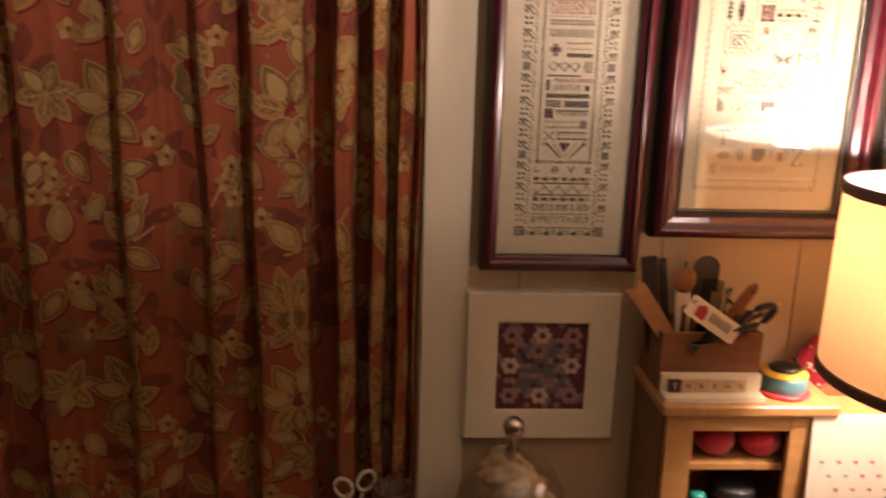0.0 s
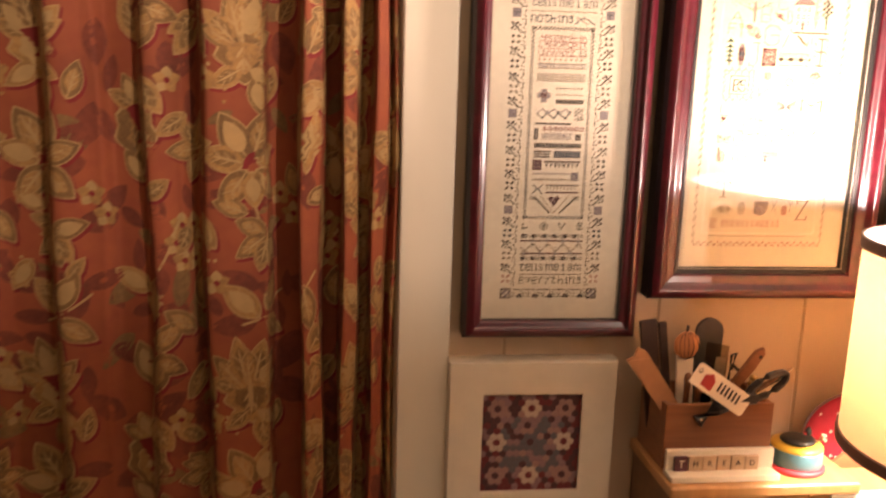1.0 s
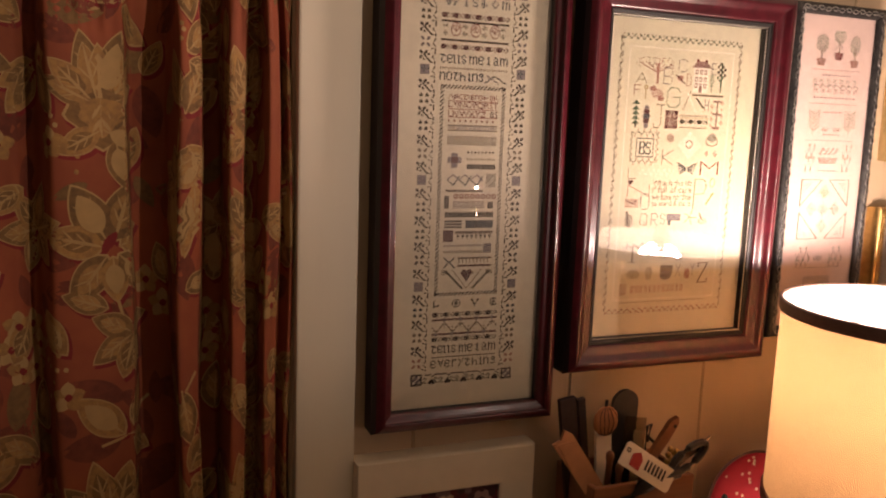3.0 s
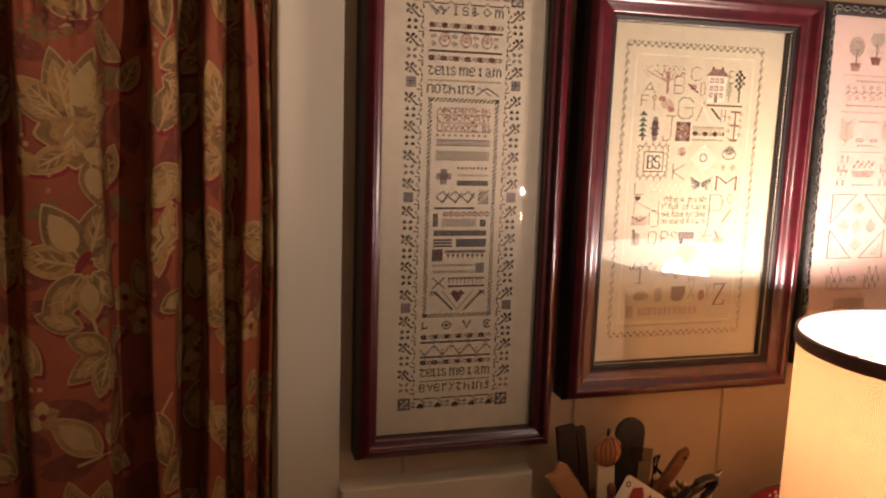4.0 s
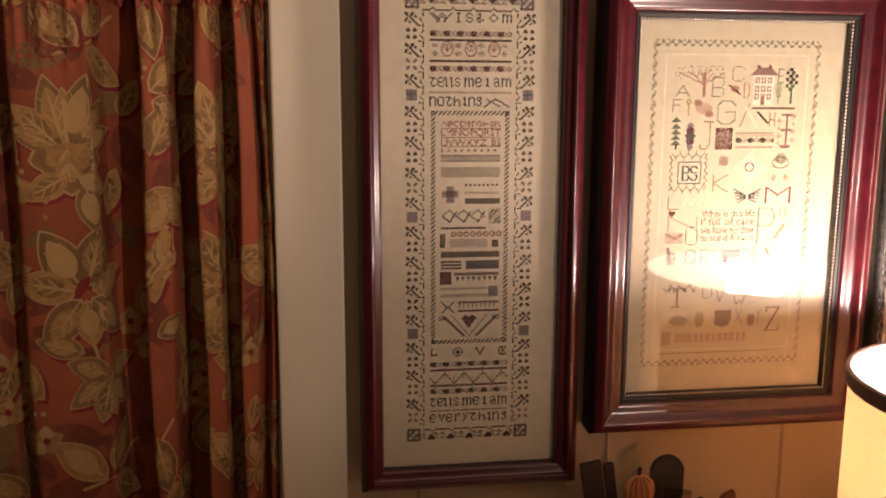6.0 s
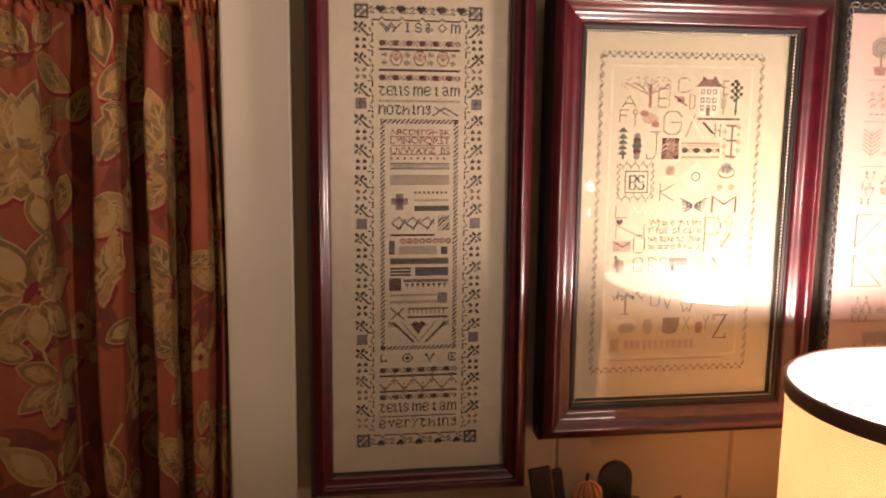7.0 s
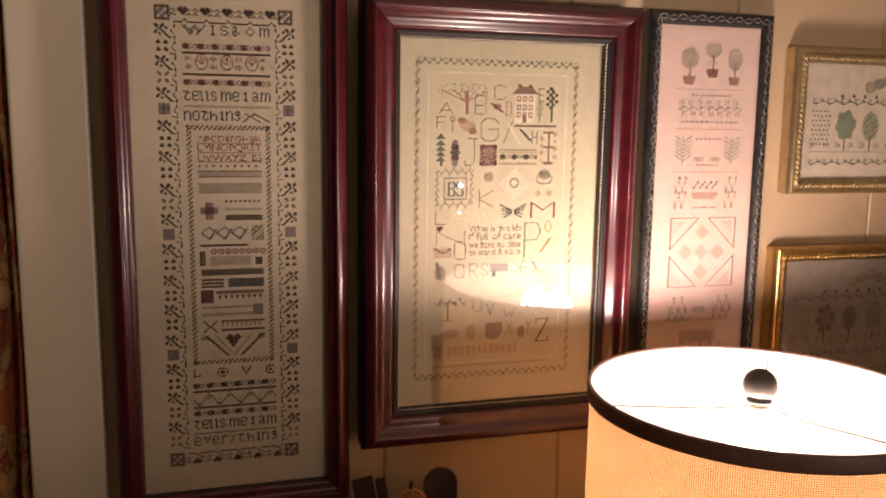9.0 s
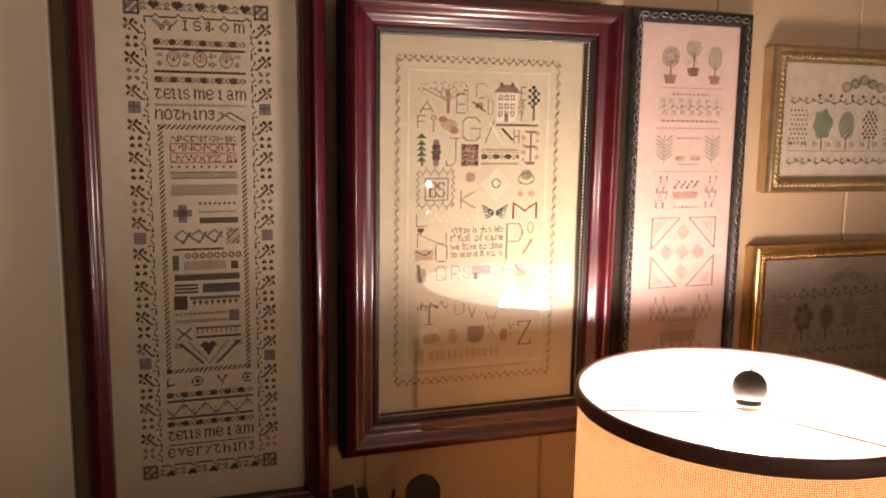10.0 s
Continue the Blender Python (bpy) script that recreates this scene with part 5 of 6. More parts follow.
GLYPHS = {
    "t": "####./..#.#/..#../.#.../.#.../.#..#/..##.", "e": ".###./#...#/#...#/####./#..../#...#/.###.", "l": "##./.#./.#./.#./.#./.#./.##",
    "s": ".##./#..#/#.../.##./...#/#..#/.##.", "m": "#.#..#./##.##.#/#..#..#/#..#..#/#..#..#/#..#..#/#..#..#", "i": ".#./##./.#./.#./.#./##./.##",
    "a": ".##../#..#./...#./.###./#..#./#..#./.##.#", "n": "#.##./##..#/#...#/#...#/#...#/#...#/#...#", "o": ".###./#...#/#...#/#...#/#...#/#...#/.###.",
    "h": "#..../#..../#.##./##..#/#...#/#...#/#...#", "g": ".###/#..#/.###/..#./...#/#..#/.##.", "v": "#...#/##.##/.#.#./.#.#./..#../..#../.....",
    "r": "#.##/##.#/#.../#.../#.../#.../#...", "y": "#...#/.#.#./..#../..#../.#.../.#.../#....",
    "W": "#.#......#......#/.#.#....#.#....#./..#.#..#.#.#..#../...#.##.#.#.##.../....#.##...##..../.....#.#...#...../.....##...##.....", "I": "###/.#./.#./.#./.#./.#./###",
    "S": ".###./#...#/#..../.###./....#/#...#/.###.", "D": ".##../#.#../..#../###../#.#.#/#.#.#/.##..", "O": "...#.../..#.#../.#...#./#.....#/.#...#./..#.#../...#...",
    "M": "#.#..#./##.##.#/#..#..#/#..#..#/#..#..#/#..#..#/#..#..#",
    "L": ".#..../#...../#...../#...../#...#./#####./#.....", "0": "..####../.#....#./#..##..#/#.####.#/#..##..#/.#....#./..####..", "V": "#.....#/##...##/.#...#./..#.#../..#.#../...#.../...#...",
    "E": ".#####/#.#..#/#..#../#.###./#..#../#.#..#/.#####"}
SPRAY = "##...##.../###.###.../.##.##.##./...##..##./.##.##..../##...##.../##.#..##../...##..##./........##/.........#"


def lettering(ch, word, i0, i1, j, c):
    """Words in small stitched letters, spread evenly from column i0 to i1."""
    wide = [2 if k == " " else len(GLYPHS[k].split("/")[0]) for k in word]
    gap = (i1 - i0 + 1 - sum(wide)) / max(1, len(word) - 1)
    x = i0
    for k, w in zip(word, wide):
        if k != " ":
            ch.motif(round(x), j, GLYPHS[k], c)
        x += w + gap


def long_sampler():
    cell = 0.0013
    ch = Chart(116, 409)
    Y = lambda q: int((q - 2) * 0.5175)
    # lettering and border in larger stitches
    big = Chart(97, 341)
    G = lambda q: int((q - 2) * 0.5175 / 1.2)
    for i in (0, 85):
        for j in (0, 328):
            for k in range(11):
                for q in (0, 1, 9, 10):
                    if q in (1, 9) or k % 2:
                        big.put(i + k, j + q, "n"), big.put(i + q, j + k, "n")
            big.disc(i + 5, j + 5, 3.4, 3.4, "l", 0)
            big.line(i + 3, j + 7, i + 7, j + 3, "w")
    for j, up in ((1, 1), (331, 0)):
        for k in range(5):
            i = 12 + k * 15
            big.motif(i + 4, j + (0 if up else 2), HEART if up else "...#.../..###../.#####./#######/.##.##.", "n")
            for s_ in (0, 10):
                big.motif(i + s_ - 1, j + 1, ".##./#..#/..#./.#../#.##", "o", flip=s_ > 0)
        for i in range(13, 84):
            k = (i - 13) % 15
            big.put(i, (j + 10 - (k in (6, 7, 8)) - (k in (7,))) if up else (j - 2 + (k in (6, 7, 8)) + (k in (7,))), "n")
    for k in range(14):
        j = 13 + k * 22.4
        tone = "olbontlnonlbtd"[k]
        for side in (0, 1):
            at = lambda p, w: p if not side else 96 - p - w + 1
            big.motif(at(0, 10), j, SPRAY, "n" if k % 2 else "o", flip=bool(side))
            if k % 4 == 2:
                big.block(at(1, 8), at(1, 8) + 7, j + 11, j + 18, "l", 0)
                big.row(at(1, 8), at(1, 8) + 7, j + 14, tone), big.col(at(1, 8) + 3, j + 11, j + 18, tone)
            else:
                for p, q in ((0, 0), (5, 0), (0, 5), (5, 5)):
                    big.motif(at(1, 8) + p, j + 11 + q, "##./###/.##" if k % 4 == 1 else ".#./###/###", tone, flip=(p != q))
            for q in range(22):
                p = 13 - (q % 11 in (3, 4, 5, 6)) - (q % 11 in (4, 5))
                if q % 4 != 3:
                    big.put(at(p, 1), j + q, "n")
                if q % 11 == 9:
                    big.put(at(10, 1), j + q, "o"), big.put(at(11, 1), j + q, "o")
    a, b = 22, 94
    lettering(big, "WISDOM", 18, 78, G(33), "b")
    for q in (65, 122):
        ch.chain(a, b, Y(q), "m")
    for q in (76, 111):
        ch.row(a, b, Y(q), "n", 2)
    for k, c in enumerate("rrr"):
        i = 34 + k * 21
        ch.motif(i, Y(85), TULIP if k % 2 == 0 else "...#.../..###../.#.#.#./#..#..#/#..#..#/.#.#.#./..#.#..", "r")
        ch.ring(i + 3, Y(92), 5, 6, "r")
        for d in (-8, 12):
            ch.disc(i + d, Y(86), 2.5, 2, "o", 2)
            ch.disc(i + d, Y(100), 2.5, 2, "o", 2)
    lettering(big, "tells me i am", 18, 78, G(139), "b")
    ch.row(a, b, Y(164), "t", 2, 1, 1)
    lettering(big, "nothing", 18, 56, G(173), "b")
    ch.line(70, Y(188), 80, Y(174), "b", 2)
    ch.line(80, Y(174), 92, Y(188), "b", 2)
    ch.line(72, Y(174), 84, Y(188), "l", 2)
    ch.rope(a + 1, b - 1, Y(197), Y(606), "n")
    c0, c1 = 32, 85
    for w, q in (("ABCDEFGHIJK", 213), ("LMNOPQRST", 228), ("UVWXYZ", 244)):
        ch.text(w, c0, c1 if q < 240 else 72, Y(q), Y(q + 10), "r")
        ch.row(c0, c1, Y(q + 12), "d")
    ch.text("BS", 78, c1, Y(244), Y(254), "m")
    ch.row(c0, c1, Y(261), "r", 2, 4, 2)
    ch.row(c0, c1, Y(271), "t", 1)
    ch.row(c0, c1, Y(282), "t", 1)
    ch.block(c0, c1, Y(274), Y(279), "l", 2)
    ch.block(c0, c1, Y(292), Y(309), "t", 2)
    ch.row(c0, c1, Y(292), "n", 1, 1, 1)
    ch.row(c0, c1, Y(308), "n", 1, 1, 1)
    ch.block(33, 47, Y(333), Y(343), "l")
    ch.block(37, 43, Y(325), Y(352), "l")
    ch.block(37, 43, Y(333), Y(343), "m")
    ch.row(54, c1, Y(321), "n", 2, 2, 2)
    ch.row(54, c1, Y(335), "t", 2, 1, 1)
    ch.block(54, c1, Y(347), Y(354), "o", 0)
    for k in range(3):
        i = 33 + k * 13
        ch.line(i, Y(378), i + 6, Y(387), "b", 2)
        ch.line(i + 6, Y(387), i + 12, Y(370), "b", 2)
        ch.line(i, Y(376), i + 6, Y(367), "l", 2)
        ch.line(i + 6, Y(367), i + 12, Y(378), "l", 2)
    ch.block(76, c1 + 1, Y(364), Y(390), "o", 3)
    ch.block(76, c1 + 1, Y(366), Y(389), "n", 4)
    ch.row(c0, 72, Y(398), "n", 2)
    ch.block(c0 - 1, c0 + 3, Y(408), Y(432), "o")
    ch.col(c0 + 1, Y(408), Y(432), "l")
    for i in range(41, c1, 6):
        ch.ring(i + 2, Y(409), 2, 2, "r")
    ch.block(40, 74, Y(419), Y(431), "l", 2)
    ch.block(79, 84, Y(420), Y(431), "n")
    ch.block(c0, c1, Y(442), Y(450), "o", 0)
    ch.row(c0, c1, Y(440), "n", 1, 1, 1)
    for q in (457, 463, 469):
        ch.row(c0, 50, Y(q), "n", 2)
    ch.block(55, c1, Y(457), Y(470), "b")
    ch.block(c0 - 1, 41, Y(477), Y(498), "m")
    ch.row(44, c1, Y(478), "t", 3)
    for k in range(8):
        i = 47 + 5 * k
        for q in range(4):
            ch.row(i - (3 - q) // 2, i + (3 - q) // 2, Y(486) + q, "n")
    ch.row(c0, 74, Y(505), "l", 2, 1, 2)
    ch.row(c0, 74, Y(517), "t", 3, 1, 1)
    ch.block(76, 84, Y(503), Y(521), "l")
    ch.line(c0, Y(530), c0 + 11, Y(549), "b", 2)
    ch.line(c0 + 11, Y(530), c0, Y(549), "b", 2)
    ch.row(48, c1, Y(531), "t", 2)
    for k in range(9):
        ch.col(49 + 4 * k, Y(533), Y(540), "t")
    ch.row(48, c1, Y(546), "m", 2)
    for b2 in range(12):
        w = 7 - abs(b2 - 3) if b2 <= 3 else 8 - b2 * 0.7
        for i in range(int(58 - w), int(58 + w) + 1):
            if not (b2 < 2 and abs(i - 58) < 2 - b2):
                ch.put(i, Y(555) + b2, "m")
    for s in (-1, 1):
        ch.line(58 + s * 24, Y(557), 58 + s * 6, Y(593), "o", 3)
        ch.line(58 + s * 16, Y(556), 58, Y(592), "t", 1)
        ch.block(58 + s * 25 - 3, 58 + s * 25 + 3, Y(555), Y(563), "o", 2)
    lettering(big, "L0VE", 19, 77, G(616), "o")
    for q in (643, 692):
        ch.chain(a, b, Y(q), "n")
    for q in (654, 683):
        ch.row(a, b, Y(q), "m", 2)
    ch.vine(a, b, Y(669), 4, 18, "t", "l")
    ch.vine(a + 9, b, Y(669), -4, 18, "t", "o")
    lettering(big, "tells me i am", 18, 78, G(707), "n")
    ch.row(a, b, Y(731), "n", 1)
    lettering(big, "everything", 18, 78, G(739), "o")
    # left edge at 0.1875, top at 1.8655 in the room
    big.sew(LONG, 0.1875 - 0.265, 1.8655 - 1.6005, cell * 1.2, -0.0278, 1.0)
    ch.sew(LONG, 0.1875 - 0.265, 1.8655 - 1.6005, cell, -0.0278)


long_sampler()


def alphabet_sampler():
    cell = 0.0013
    ch = Chart(163, 308)
    X = lambda q: int((q - 704) * 0.558)
    Y = lambda q: int((q - 104) * 0.522)
    # double border
    for j in (1, 301):
        ch.vine(3, 159, j + 2, 1, 8, "t", "d" if j > 100 else "s")
        ch.row(3, 159, j + (-1 if j < 100 else 5), "t", 1, 3, 2)
    for i in (2, 160):
        for j in range(4, 302):
            ch.put(i + round(1.6 * math.sin(j * 0.7)), j, "t")
            if j % 9 == 4:
                ch.disc(i, j, 2.2, 2.2, "t", 2)
    for j in (12, 290):
        ch.row(12, 150, j, "w", 2, 1, 2)
    for i in (12, 150):
        ch.col(i, 12, 290, "w", 2, 1, 2)
    T = lambda w, x0, x1, y0, y1, c: ch.stroke(w, X(x0), X(x1), Y(y0), Y(y1), c, 2 if w in "GIMPTZ" else 1)
    T("A", 746, 770, 182, 200, "t"), T("B", 808, 828, 168, 200, "l"), T("C", 842, 862, 149, 174, "l"), T("E", 924, 932, 152, 175, "l"), T("D", 864, 874, 178, 202, "d")
    ch.line(X(792), Y(160), X(792), Y(200), "d", 3)
    rng = random.Random(6)
    for k in range(70):
        ch.put(X(rng.uniform(742, 830)), Y(rng.uniform(148, 170)), rng.choice("dmtd"))
    for k in range(5):
        ch.line(X(792), Y(180), X(752 + 19 * k), Y(160), "d")
    ch.disc(X(848), Y(188), 4, 3, "d")
    ch.line(X(838), Y(182), X(858), Y(196), "m", 2)
    # house
    ch.block(X(880), X(916), Y(165), Y(214), "w")
    for k in range(7):
        ch.row(X(884) - k // 2 * 2 + 1, X(912) + k // 2 * 2 - 1, Y(151) + k, "p")
    ch.block(X(886), X(889), Y(148), Y(151), "r")
    ch.block(X(906), X(909), Y(148), Y(151), "r")
    for x in (884, 895, 906):
        for y in (169, 183, 197):
            [ch.row(X(x), X(x + 5), Y(y) + q, "p") for q in (0, 4)], [ch.col(X(x) + q, Y(y), Y(y) + 4, "p") for q in (0, 3)]
    ch.block(X(895), X(900), Y(200), Y(214), "p")
    ch.row(X(880), X(955), Y(219), "t", 2)
    ch.col(X(947), Y(150), Y(213), "g", 2)
    for k in range(7):
        for s in range(4):
            if (s + k) % 2 and not (k in (0, 6) and s in (0, 3)):
                ch.block(X(940) + 3 * s - 1, X(940) + 3 * s + 1, Y(150) + 3 * k, Y(150) + 3 * k + 2, "n" if k < 5 else "g")
    ch.disc(X(926), Y(190), 3, 8, "s", 2)
    ch.col(X(926), Y(198), Y(213), "s")
    T("F", 743, 757, 207, 228, "d")
    ch.ring(X(770), Y(211), 2, 2, "y")
    ch.col(X(770), Y(214), Y(234), "y")
    ch.disc(X(797), Y(222), 8, 5, "d", 2)
    ch.disc(X(785), Y(213), 4, 3, "d")
    ch.disc(X(806), Y(232), 4, 3, "d")
    T("G", 820, 850, 208, 248, "s")
    ch.line(X(860), Y(252), X(876), Y(214), "t")
    ch.line(X(868), Y(218), X(892), Y(256), "w", 2)
    ch.line(X(890), Y(228), X(908), Y(246), "n", 3)
    T("H", 912, 922, 230, 252, "l"), T("I", 932, 954, 232, 290, "p")
    for y in (232, 258, 286):
        ch.row(X(934), X(952), Y(y), "p", 2)
    for k in range(8):
        ch.disc(X(930 if k % 2 else 955), Y(235 + 7 * k), 2, 2, "d", 2)
    for k in range(5):
        for s in range(5):
            ch.row(X(750) - s, X(750) + s, Y(238 + 10 * k) + s, "g")
    ch.col(X(750), Y(285), Y(293), "n", 2)
    for k, c in enumerate("lmbml"):
        ch.disc(X(775), Y(252 + 9 * k), 5 - abs(k - 2), 3, c, 0)
    T("J", 793, 815, 245, 292, "t")
    ch.block(X(819), X(849), Y(256), Y(292), "r", 2)
    ch.rope(X(819), X(849), Y(256), Y(292), "m")
    ch.text("ab", X(826), X(843), Y(264), Y(284), "m")
    for y in (264, 288):
        ch.row(X(856), X(922), Y(y), "t", 2, 1, 1)
    ch.chain(X(856), X(922), Y(275), "o")
    ch.row(X(856), X(922), Y(270), "y", 1, 1, 2)
    # initials in a square
    ch.vine(X(748), X(804), Y(305), 2, 8, "o", "d")
    ch.vine(X(748), X(804), Y(364), 2, 8, "o", "d")
    for x in (745, 806):
        for j in range(Y(303), Y(367)):
            ch.put(X(x) + round(1.5 * math.sin(j)), j, "o")
    for q in (0, 1):
        ch.row(X(757), X(796), Y(316) + q * 20, "b")
        ch.col(X(757) + q * 22, Y(316), Y(316) + 20, "b")
    ch.stroke("B", X(764), X(775), Y(323), Y(348), "b", 2)
    ch.stroke("S", X(779), X(790), Y(323), Y(348), "b", 2)
    ch.disc(X(835), Y(314), 5, 5, "r", 2)
    T("K", 820, 845, 338, 370, "t")
    for k in range(0, 14, 3):
        ch.line(X(882) - 15 + k, Y(328), X(882), Y(300) + k, "w", 2)
        ch.line(X(882) + 15 - k, Y(328), X(882), Y(300) + k, "w", 2)
        ch.line(X(882) - 15 + k, Y(328), X(882), Y(356) - k, "w", 2)
        ch.line(X(882) + 15 - k, Y(328), X(882), Y(356) - k, "w", 2)
    ch.ring(X(882), Y(325), 4, 4, "t")
    ch.disc(X(938), Y(310), 6, 5, "b", 2)
    ch.ring(X(938), Y(318), 8, 5, "t")
    for s in (-1, 1):
        ch.disc(X(938) + s * 6, Y(345), 3, 3, "d", 2)
        for k in range(5):
            ch.line(X(881) + s * 2, Y(378) + k - 2, X(881) + s * (13 - k), Y(366) + k * 3, "b", 2)
    T("L", 743, 760, 378, 400, "t"), T("M", 915, 957, 362, 390, "r")
    ch.vine(X(768), X(850), Y(387), 2, 7, "w", "w")
    ch.motif(X(745), Y(404), HEART, "m")
    T("N", 744, 795, 413, 438, "d"), T("O", 776, 796, 432, 466, "b"), T("P", 904, 932, 400, 466, "s")
    ch.line(X(934), Y(455), X(950), Y(430), "y", 3)
    ch.ring(X(948), Y(408), 3, 5, "y")
    ch.block(X(741), X(771), Y(444), Y(462), "d", 2)
    ch.line(X(741), Y(444), X(756), Y(454), "m")
    ch.line(X(771), Y(444), X(756), Y(454), "m")
    for w, y in (("What is this life", 403), ("if full of care", 418), ("we have no time", 433), ("to stand & stare", 447)):
        ch.text(w, X(803), X(896), Y(y), Y(y + 11), "t")
    ch.disc(X(752), Y(490), 6, 7, "t", 2)
    ch.line(X(744), Y(470), X(748), Y(500), "t", 3)
    T("Q", 778, 795, 474, 500, "t"), T("R", 806, 820, 474, 500, "l"), T("S", 826, 838, 474, 498, "t")
    ch.block(X(842), X(876), Y(476), Y(490), "l")
    ch.block(X(846), X(852), Y(490), Y(500), "b")
    for k in range(5):
        ch.line(X(898), Y(485), X(898) + round(9 * math.cos(k * 1.256)), Y(485) + round(8 * math.sin(k * 1.256)), "y")
    ch.disc(X(930), Y(492), 7, 4, "d", 2)
    ch.line(X(920), Y(474), X(928), Y(488), "d", 3)
    T("T", 752, 778, 546, 580, "t"), T("U", 812, 828, 546, 564, "l"), T("V", 838, 850, 552, 572, "l"), T("W", 870, 890, 562, 578, "l")
    ch.vine(X(743), X(800), Y(545), 2, 9, "n", "t")
    ch.block(X(742), X(785), Y(590), Y(612), "w", 2)
    ch.disc(X(772), Y(606), 9, 5, "t", 2)
    ch.disc(X(808), Y(604), 5, 8, "t", 2)
    ch.block(X(838), X(866), Y(590), Y(606), "t")
    ch.disc(X(850), Y(610), 8, 5, "l")
    ch.disc(X(904), Y(608), 4, 6, "d")
    T("X", 875, 886, 588, 612, "l"), T("Y", 912, 922, 588, 612, "l"), T("Z", 930, 954, 586, 630, "m")
    # a signature line that cannot be read
    ch.block(X(742), X(757), Y(628), Y(650), "d", 2)
    for k in range(12):
        ch.block(X(768 + k * 11), X(774 + k * 11), Y(632), Y(647), "d", 2)
    ch.row(X(742), X(955), Y(668), "t", 1, 1, 2)
    ch.sew(BIG, 0.479 - 0.591, 1.8193 - 1.6145, cell, -0.0198, 0.95)


alphabet_sampler()


def topiary(ch, ci, j, kind, pot):
    if kind == 0:
        ch.disc(ci, j + 8, 10, 10, "s", 2)
        ch.ring(ci, j + 8, 10, 10, "t")
        ch.ring(ci, j + 8, 6, 6, "l")
    elif kind == 1:
        ch.disc(ci, j + 6, 9, 9, "s", 2)
        ch.ring(ci, j + 6, 9, 9, "s")
        ch.line(ci - 6, j + 22, ci + 2, j + 12, "l")
        ch.line(ci + 6, j + 22, ci - 2, j + 12, "l")
    else:
        ch.disc(ci, j + 8, 8, 11, "s", 2)
        ch.ring(ci, j + 8, 8, 11, "t")
    ch.col(ci, j + 12, j + 28, "t", 2)
    for k in range(9):
        ch.row(ci - 7 + k // 3, ci + 7 - k // 3, j + 27 + k, pot)


def slim_sampler():
    cell = 0.00125
    ch = Chart(86, 340)
    for ci, j, k in ((15, 8, 0), (43, 0, 1), (70, 8, 2)):
        topiary(ch, ci, j, k, "d" if k != 1 else "r")
    ch.row(2, 82, 48, "d", 1, 1, 2)
    for k in range(7):
        ch.motif(5 + k * 11, 59, SPRIG, "s", flip=k % 2 == 1)
        ch.motif(8 + k * 11, 71, SPRIG, "t", flip=k % 2 == 0)
        ch.disc(9 + k * 11, 67, 1.5, 1.5, "ldl"[k % 3])
    ch.vine(4, 82, 68, 1, 11, "s", "l")
    ch.row(20, 66, 54, "l", 2, 2, 3)
    ch.row(8, 78, 82, "l", 2, 2, 4)
    ch.row(2, 82, 90, "d", 1, 1, 2)
    for s, ci in ((1, 12), (-1, 72)):
        ch.col(ci, 98, 128, "s")
        for k in range(6):
            ch.line(ci, 104 + 4 * k, ci + 9, 98 + 4 * k, "s", 2)
            ch.line(ci, 104 + 4 * k, ci - 9, 98 + 4 * k, "s", 2)
        ch.disc(ci + s * 20, 122, 7, 3, "t", 2)
    ch.row(28, 58, 100, "d", 2, 2, 3)
    ch.row(30, 56, 128, "d", 2, 2, 3)
    ch.row(2, 82, 136, "d", 1, 1, 2)
    for i in (4, 66):
        ch.vine(i, i + 14, 150, 4, 8, "t", "s")
        ch.vine(i, i + 14, 166, 4, 8, "t", "d")
    for k in range(8):
        ch.row(26 + k // 2, 58 - k // 2, 158 + k, "d", 1, 1, 2)
    for k in range(12):
        ch.disc(28 + 2.6 * k, 153 - (k % 3) * 3, 1.6, 1.6, "s" if k % 2 else "r")
    ch.row(28, 58, 174, "l", 2, 2, 3)
    # quilt block of triangles and small diamonds
    for a, b, s in ((2, 186, 0), (82, 186, 1), (2, 262, 2), (82, 262, 3)):
        da, db = (1 if a < 40 else -1), (1 if b < 220 else -1)
        ch.line(a, b, a + 34 * da, b, "t", 2)
        ch.line(a, b, a, b + 34 * db, "t", 2)
        ch.line(a + 34 * da, b, a, b + 34 * db, "t", 2)
        for k in range(4, 20, 4):
            ch.line(a + da * k, b + db * 4, a + da * 4, b + db * k, "d" if s % 2 else "l")
    for ci, cj, c in ((42, 202, "y"), (22, 224, "l"), (62, 224, "t"), (42, 246, "s"), (42, 224, "d")):
        for i in range(-9, 10):
            for j in range(-9, 10):
                if abs(i) + abs(j) < 10 and (i // 2 + j // 2) % 2:
                    ch.put(ci + i, cj + j, c)
    for s, ci in ((1, 14), (-1, 70)):
        ch.vine(ci - 10, ci + 12, 282, 4, 10, "t", "s")
        ch.vine(ci - 10, ci + 12, 292, 3, 8, "t", "d")
    ch.disc(42, 288, 8, 4, "t", 2)
    ch.row(4, 80, 300, "t", 1, 1, 2)
    ch.block(20, 64, 312, 324, "l", 2)
    ch.vine(2, 82, 332, 3, 12, "t", "d")
    ch.sew(SLIM, 0.836 - 0.885, 1.852 - 1.6285, cell, -0.0209, 0.8)


slim_sampler()


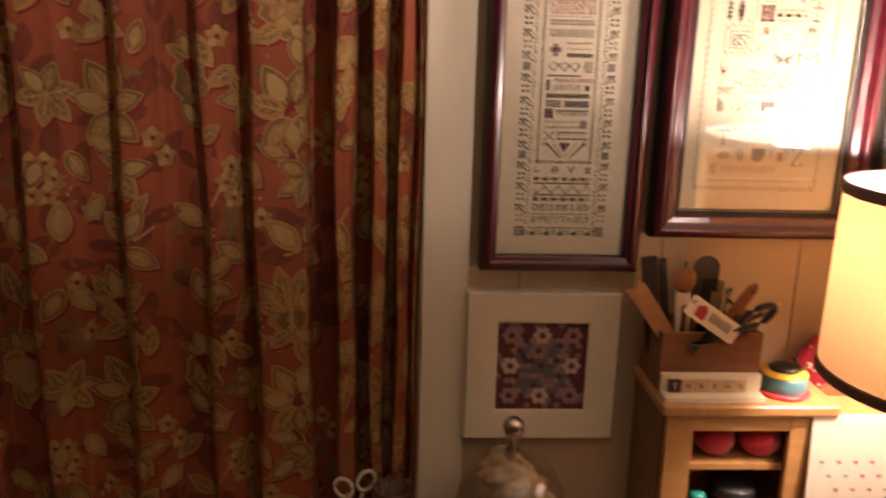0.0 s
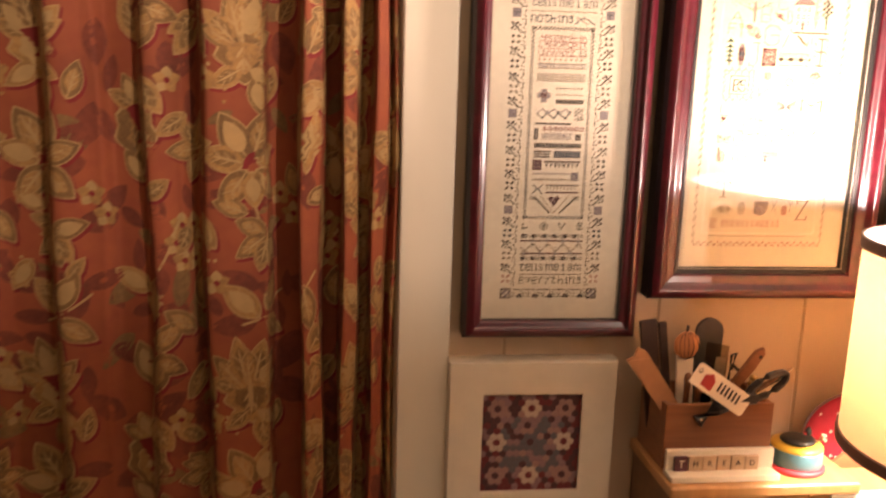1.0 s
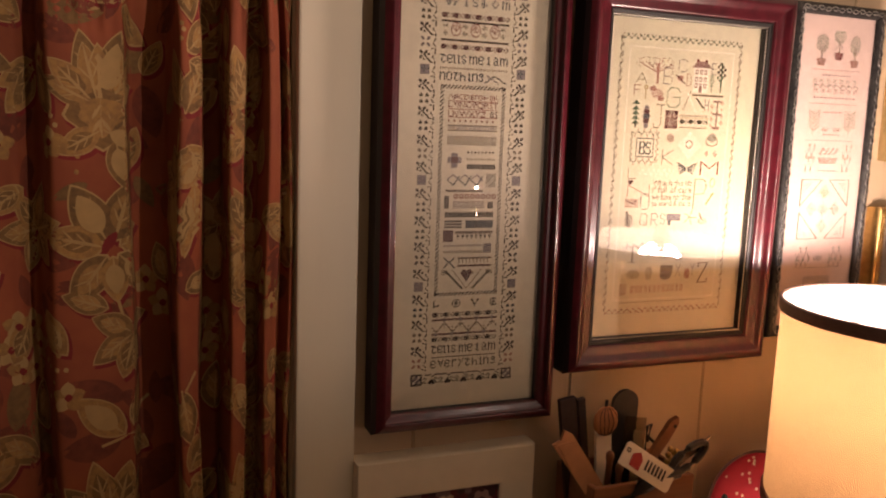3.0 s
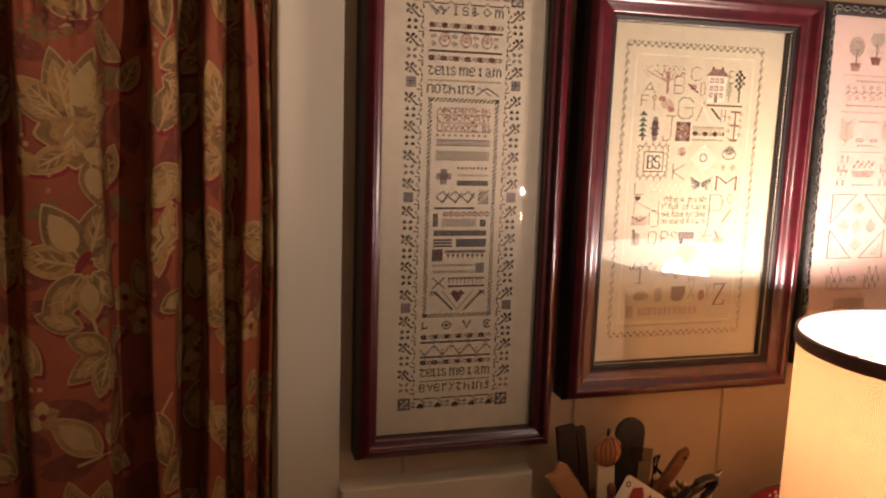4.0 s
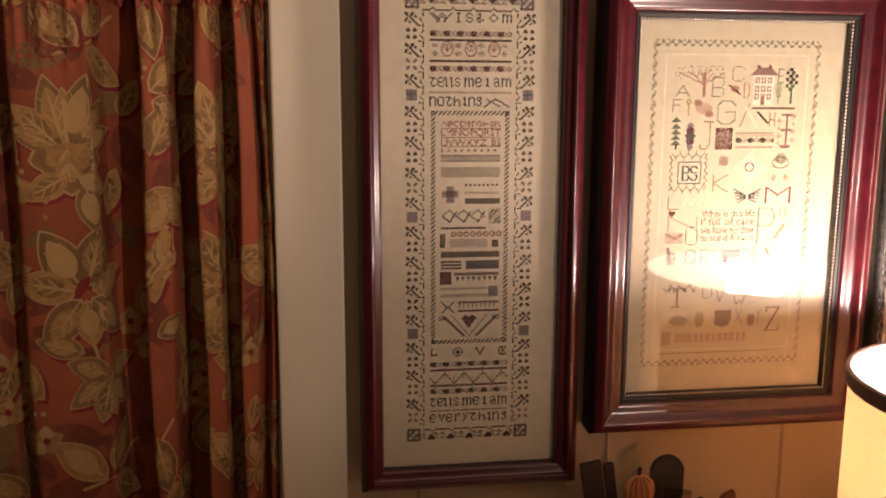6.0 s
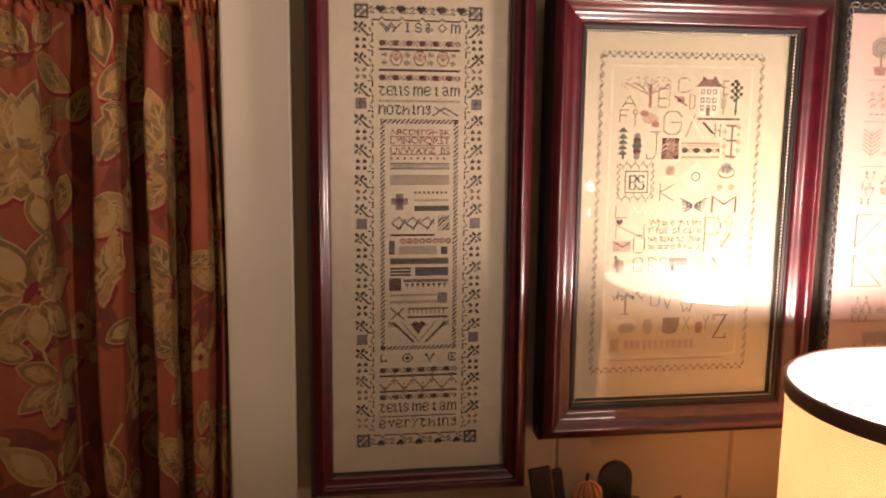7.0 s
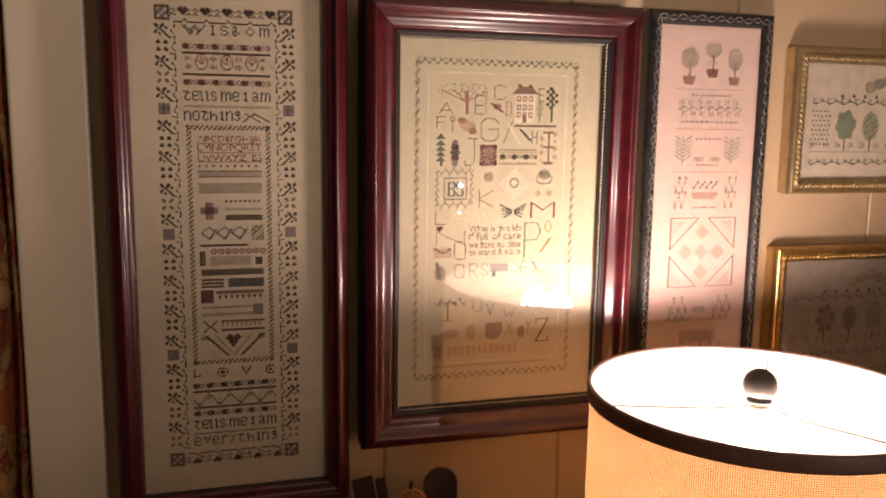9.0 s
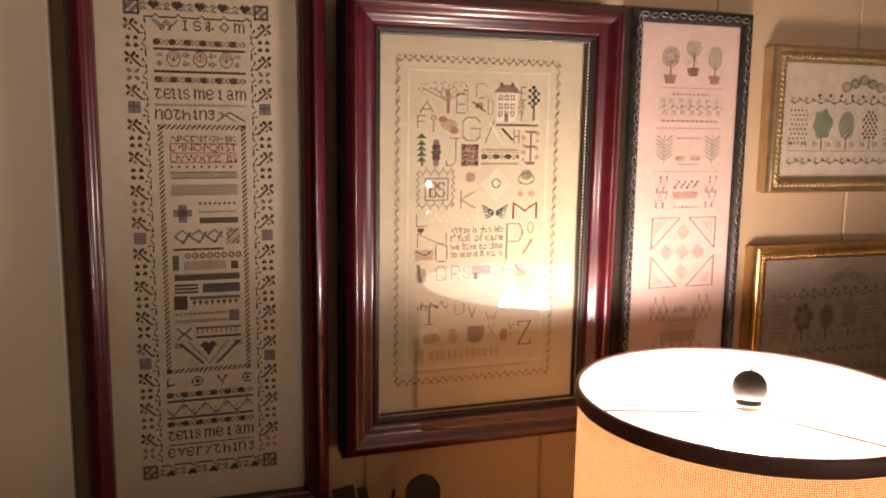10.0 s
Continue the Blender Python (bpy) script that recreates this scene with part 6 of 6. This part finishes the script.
def tree_sampler(ob, w, h, muted):
    cell = 0.0013
    cols, rows = int(w / cell), int(h / cell)
    ch = Chart(cols, rows)
    leaf, bark, red = ("t", "n", "m") if muted else ("g", "t", "m")
    mid = cols // 2
    ch.vine(2, cols - 3, 35, 1, 18, leaf, red)
    for k in range(cols // 9):
        ch.motif(3 + k * 9, 31, ".##./#..#/..#./##..", leaf if k % 2 else "n", flip=k % 2 == 1)
    for k in range(5):
        ch.disc(mid - 24 + k * 12, 18 - 4 * (2 - abs(k - 2)), 6, 5, leaf if k % 2 else "y", 2)
        ch.ring(mid - 24 + k * 12, 18 - 4 * (2 - abs(k - 2)), 6, 5, leaf)
    for k in range(9):
        ch.disc(mid - 60 + k * 15, 28, 2, 2, red)
    top = 44
    for k in range(max(4, cols // 34)):
        ci = 14 + k * 33
        kind = k % 4
        if kind == 0:
            for a in range(5):
                for b in range(8):
                    ch.block(ci - 11 + a * 5 + (b % 2) * 2, ci - 10 + a * 5 + (b % 2) * 2, top + b * 5, top + b * 5 + 1, "n" if not muted else "t")
        elif kind == 1:
            ch.disc(ci, top + 15, 12, 14, "s" if not muted else "t", 0 if not muted else 2)
            for q in range(7):
                ch.disc(ci + 10 * math.cos(q), top + 15 + 13 * math.sin(q), 4, 4, "s" if not muted else "t")
            ch.col(ci - 1, top + 28, top + 42, bark, 2)
        elif kind == 2:
            ch.disc(ci, top + 16, 11, 15, "g" if not muted else "t", 2)
            ch.disc(ci, top + 16, 8, 12, "s" if not muted else "n", 3)
            ch.col(ci, top + 28, top + 42, bark, 2)
        else:
            for a in range(-4, 5):
                for b in range(8):
                    if abs(a) * 2 + abs(b - 4) < 9 and (a + b) % 2:
                        ch.block(ci + a * 3 - 1, ci + a * 3 + 1, top + b * 4, top + b * 4 + 2, "n" if not muted else "t")
            ch.col(ci, top + 32, top + 42, bark, 2)
        for q in (-9, 9):
            ch.motif(ci + q - 3, top + 34, SPRIG, leaf)
    ch.row(2, cols - 3, top + 44, "s", 1, 1, 2)
    if rows > top + 62:
        ch.vine(2, cols - 3, top + 56, 1, 18, leaf, red)
        for k in range(cols // 9):
            ch.motif(3 + k * 9, top + 52, ".##./#..#/..#./##..", leaf if k % 2 else "n", flip=k % 2 == 1)
    if rows > top + 90:
        for k in range(cols // 12):
            ch.block(4 + k * 12, 10 + k * 12, top + 76, top + 84, "t", 2)
    ch.sew(ob, -w / 2, h / 2, cell, -0.0189)


tree_sampler(UPPER, 0.262, 0.146, False)
tree_sampler(LOWER, 0.272, 0.182, True)


def patchwork():
    """Hexagon rosettes pieced from small cloth patches, each its own."""
    cols = [woven(n, c, 0.0008) for n, c in (("plum_cotton", (0.10, 0.045, 0.05)), ("rose_cotton", (0.40, 0.24, 0.20)), ("cream_cotton", (0.62, 0.50, 0.38)), ("slate_cotton", (0.15, 0.14, 0.15)),
                                            ("berry_cotton", (0.19, 0.04, 0.045)), ("mauve_cotton", (0.32, 0.20, 0.20)))]
    r = 0.0062
    meshes = []
    for m in cols:
        out = [(r * 0.96 * math.cos(k * math.pi / 3 + math.pi / 6), r * 0.96 * math.sin(k * math.pi / 3 + math.pi / 6)) for k in range(6)]
        bm = slab(out, -0.0012, 0.0)
        bmesh.ops.recalc_face_normals(bm, faces=bm.faces)
        me = bpy.data.meshes.new("patch")
        bm.to_mesh(me)
        bm.free()
        me.materials.append(m)
        meshes.append(me)
    rng = random.Random(7)
    sx, sz = r * math.sqrt(3), r * 1.5
    centres = [(a, b) for b in (-2, 0, 2) for a in (-2, 0, 2)]
    for j in range(-8, 9):
        for i in range(-8, 9):
            x, z = (i + (0.5 if j % 2 else 0)) * sx, j * sz
            if abs(x) > 0.079 or abs(z) > 0.080:
                continue
            near = min((math.hypot(x - a * 2.35 * sx, z - b * 2.95 * sz * 0.98), a, b) for a, b in centres)
            star = (near[1] + near[2]) // 2 % 2 == 0
            if near[0] < 0.6 * sx:
                k = 0 if star else 4
            elif near[0] < 1.45 * sx:
                k = (1 if star else 2) if (near[1] or near[2]) else 3
            else:
                k = rng.choice((4, 0, 4, 0, 5)) if max(abs(x), abs(z)) > 0.052 else rng.choice((3, 5, 0, 5, 3, 1))
            o = new("patch", meshes[k])
            o.parent = QUILT
            o.location = (x, -0.0254, z)


patchwork()

# ---- wall panels ----


def wall_panels():
    edge = 0.204 - 0.245 * 10
    k = 0
    while edge < 2.6:
        a, b = max(edge, -2.4) + 0.0016, min(edge + 0.245, 2.6) - 0.0016
        spans = [(a, b, 0.0, 2.42)]
        if b > OPEN_L and a < OPEN_R:
            spans = [(a, b, 0.0, OPEN_B - 0.02), (a, b, OPEN_T, 2.42)]
            if a < OPEN_L:
                spans.append((a, OPEN_L, OPEN_B - 0.02, OPEN_T))
            if b > OPEN_R:
                spans.append((OPEN_R, b, OPEN_B - 0.02, OPEN_T))
        for x0, x1, z0, z1 in spans:
            if x1 - x0 > 0.004:
                part("panel", box(x0, x1, WALL, WALL + 0.0118, z0, z1, 0.0018, 1), M_PANEL, north)
        edge += 0.245


wall_panels()
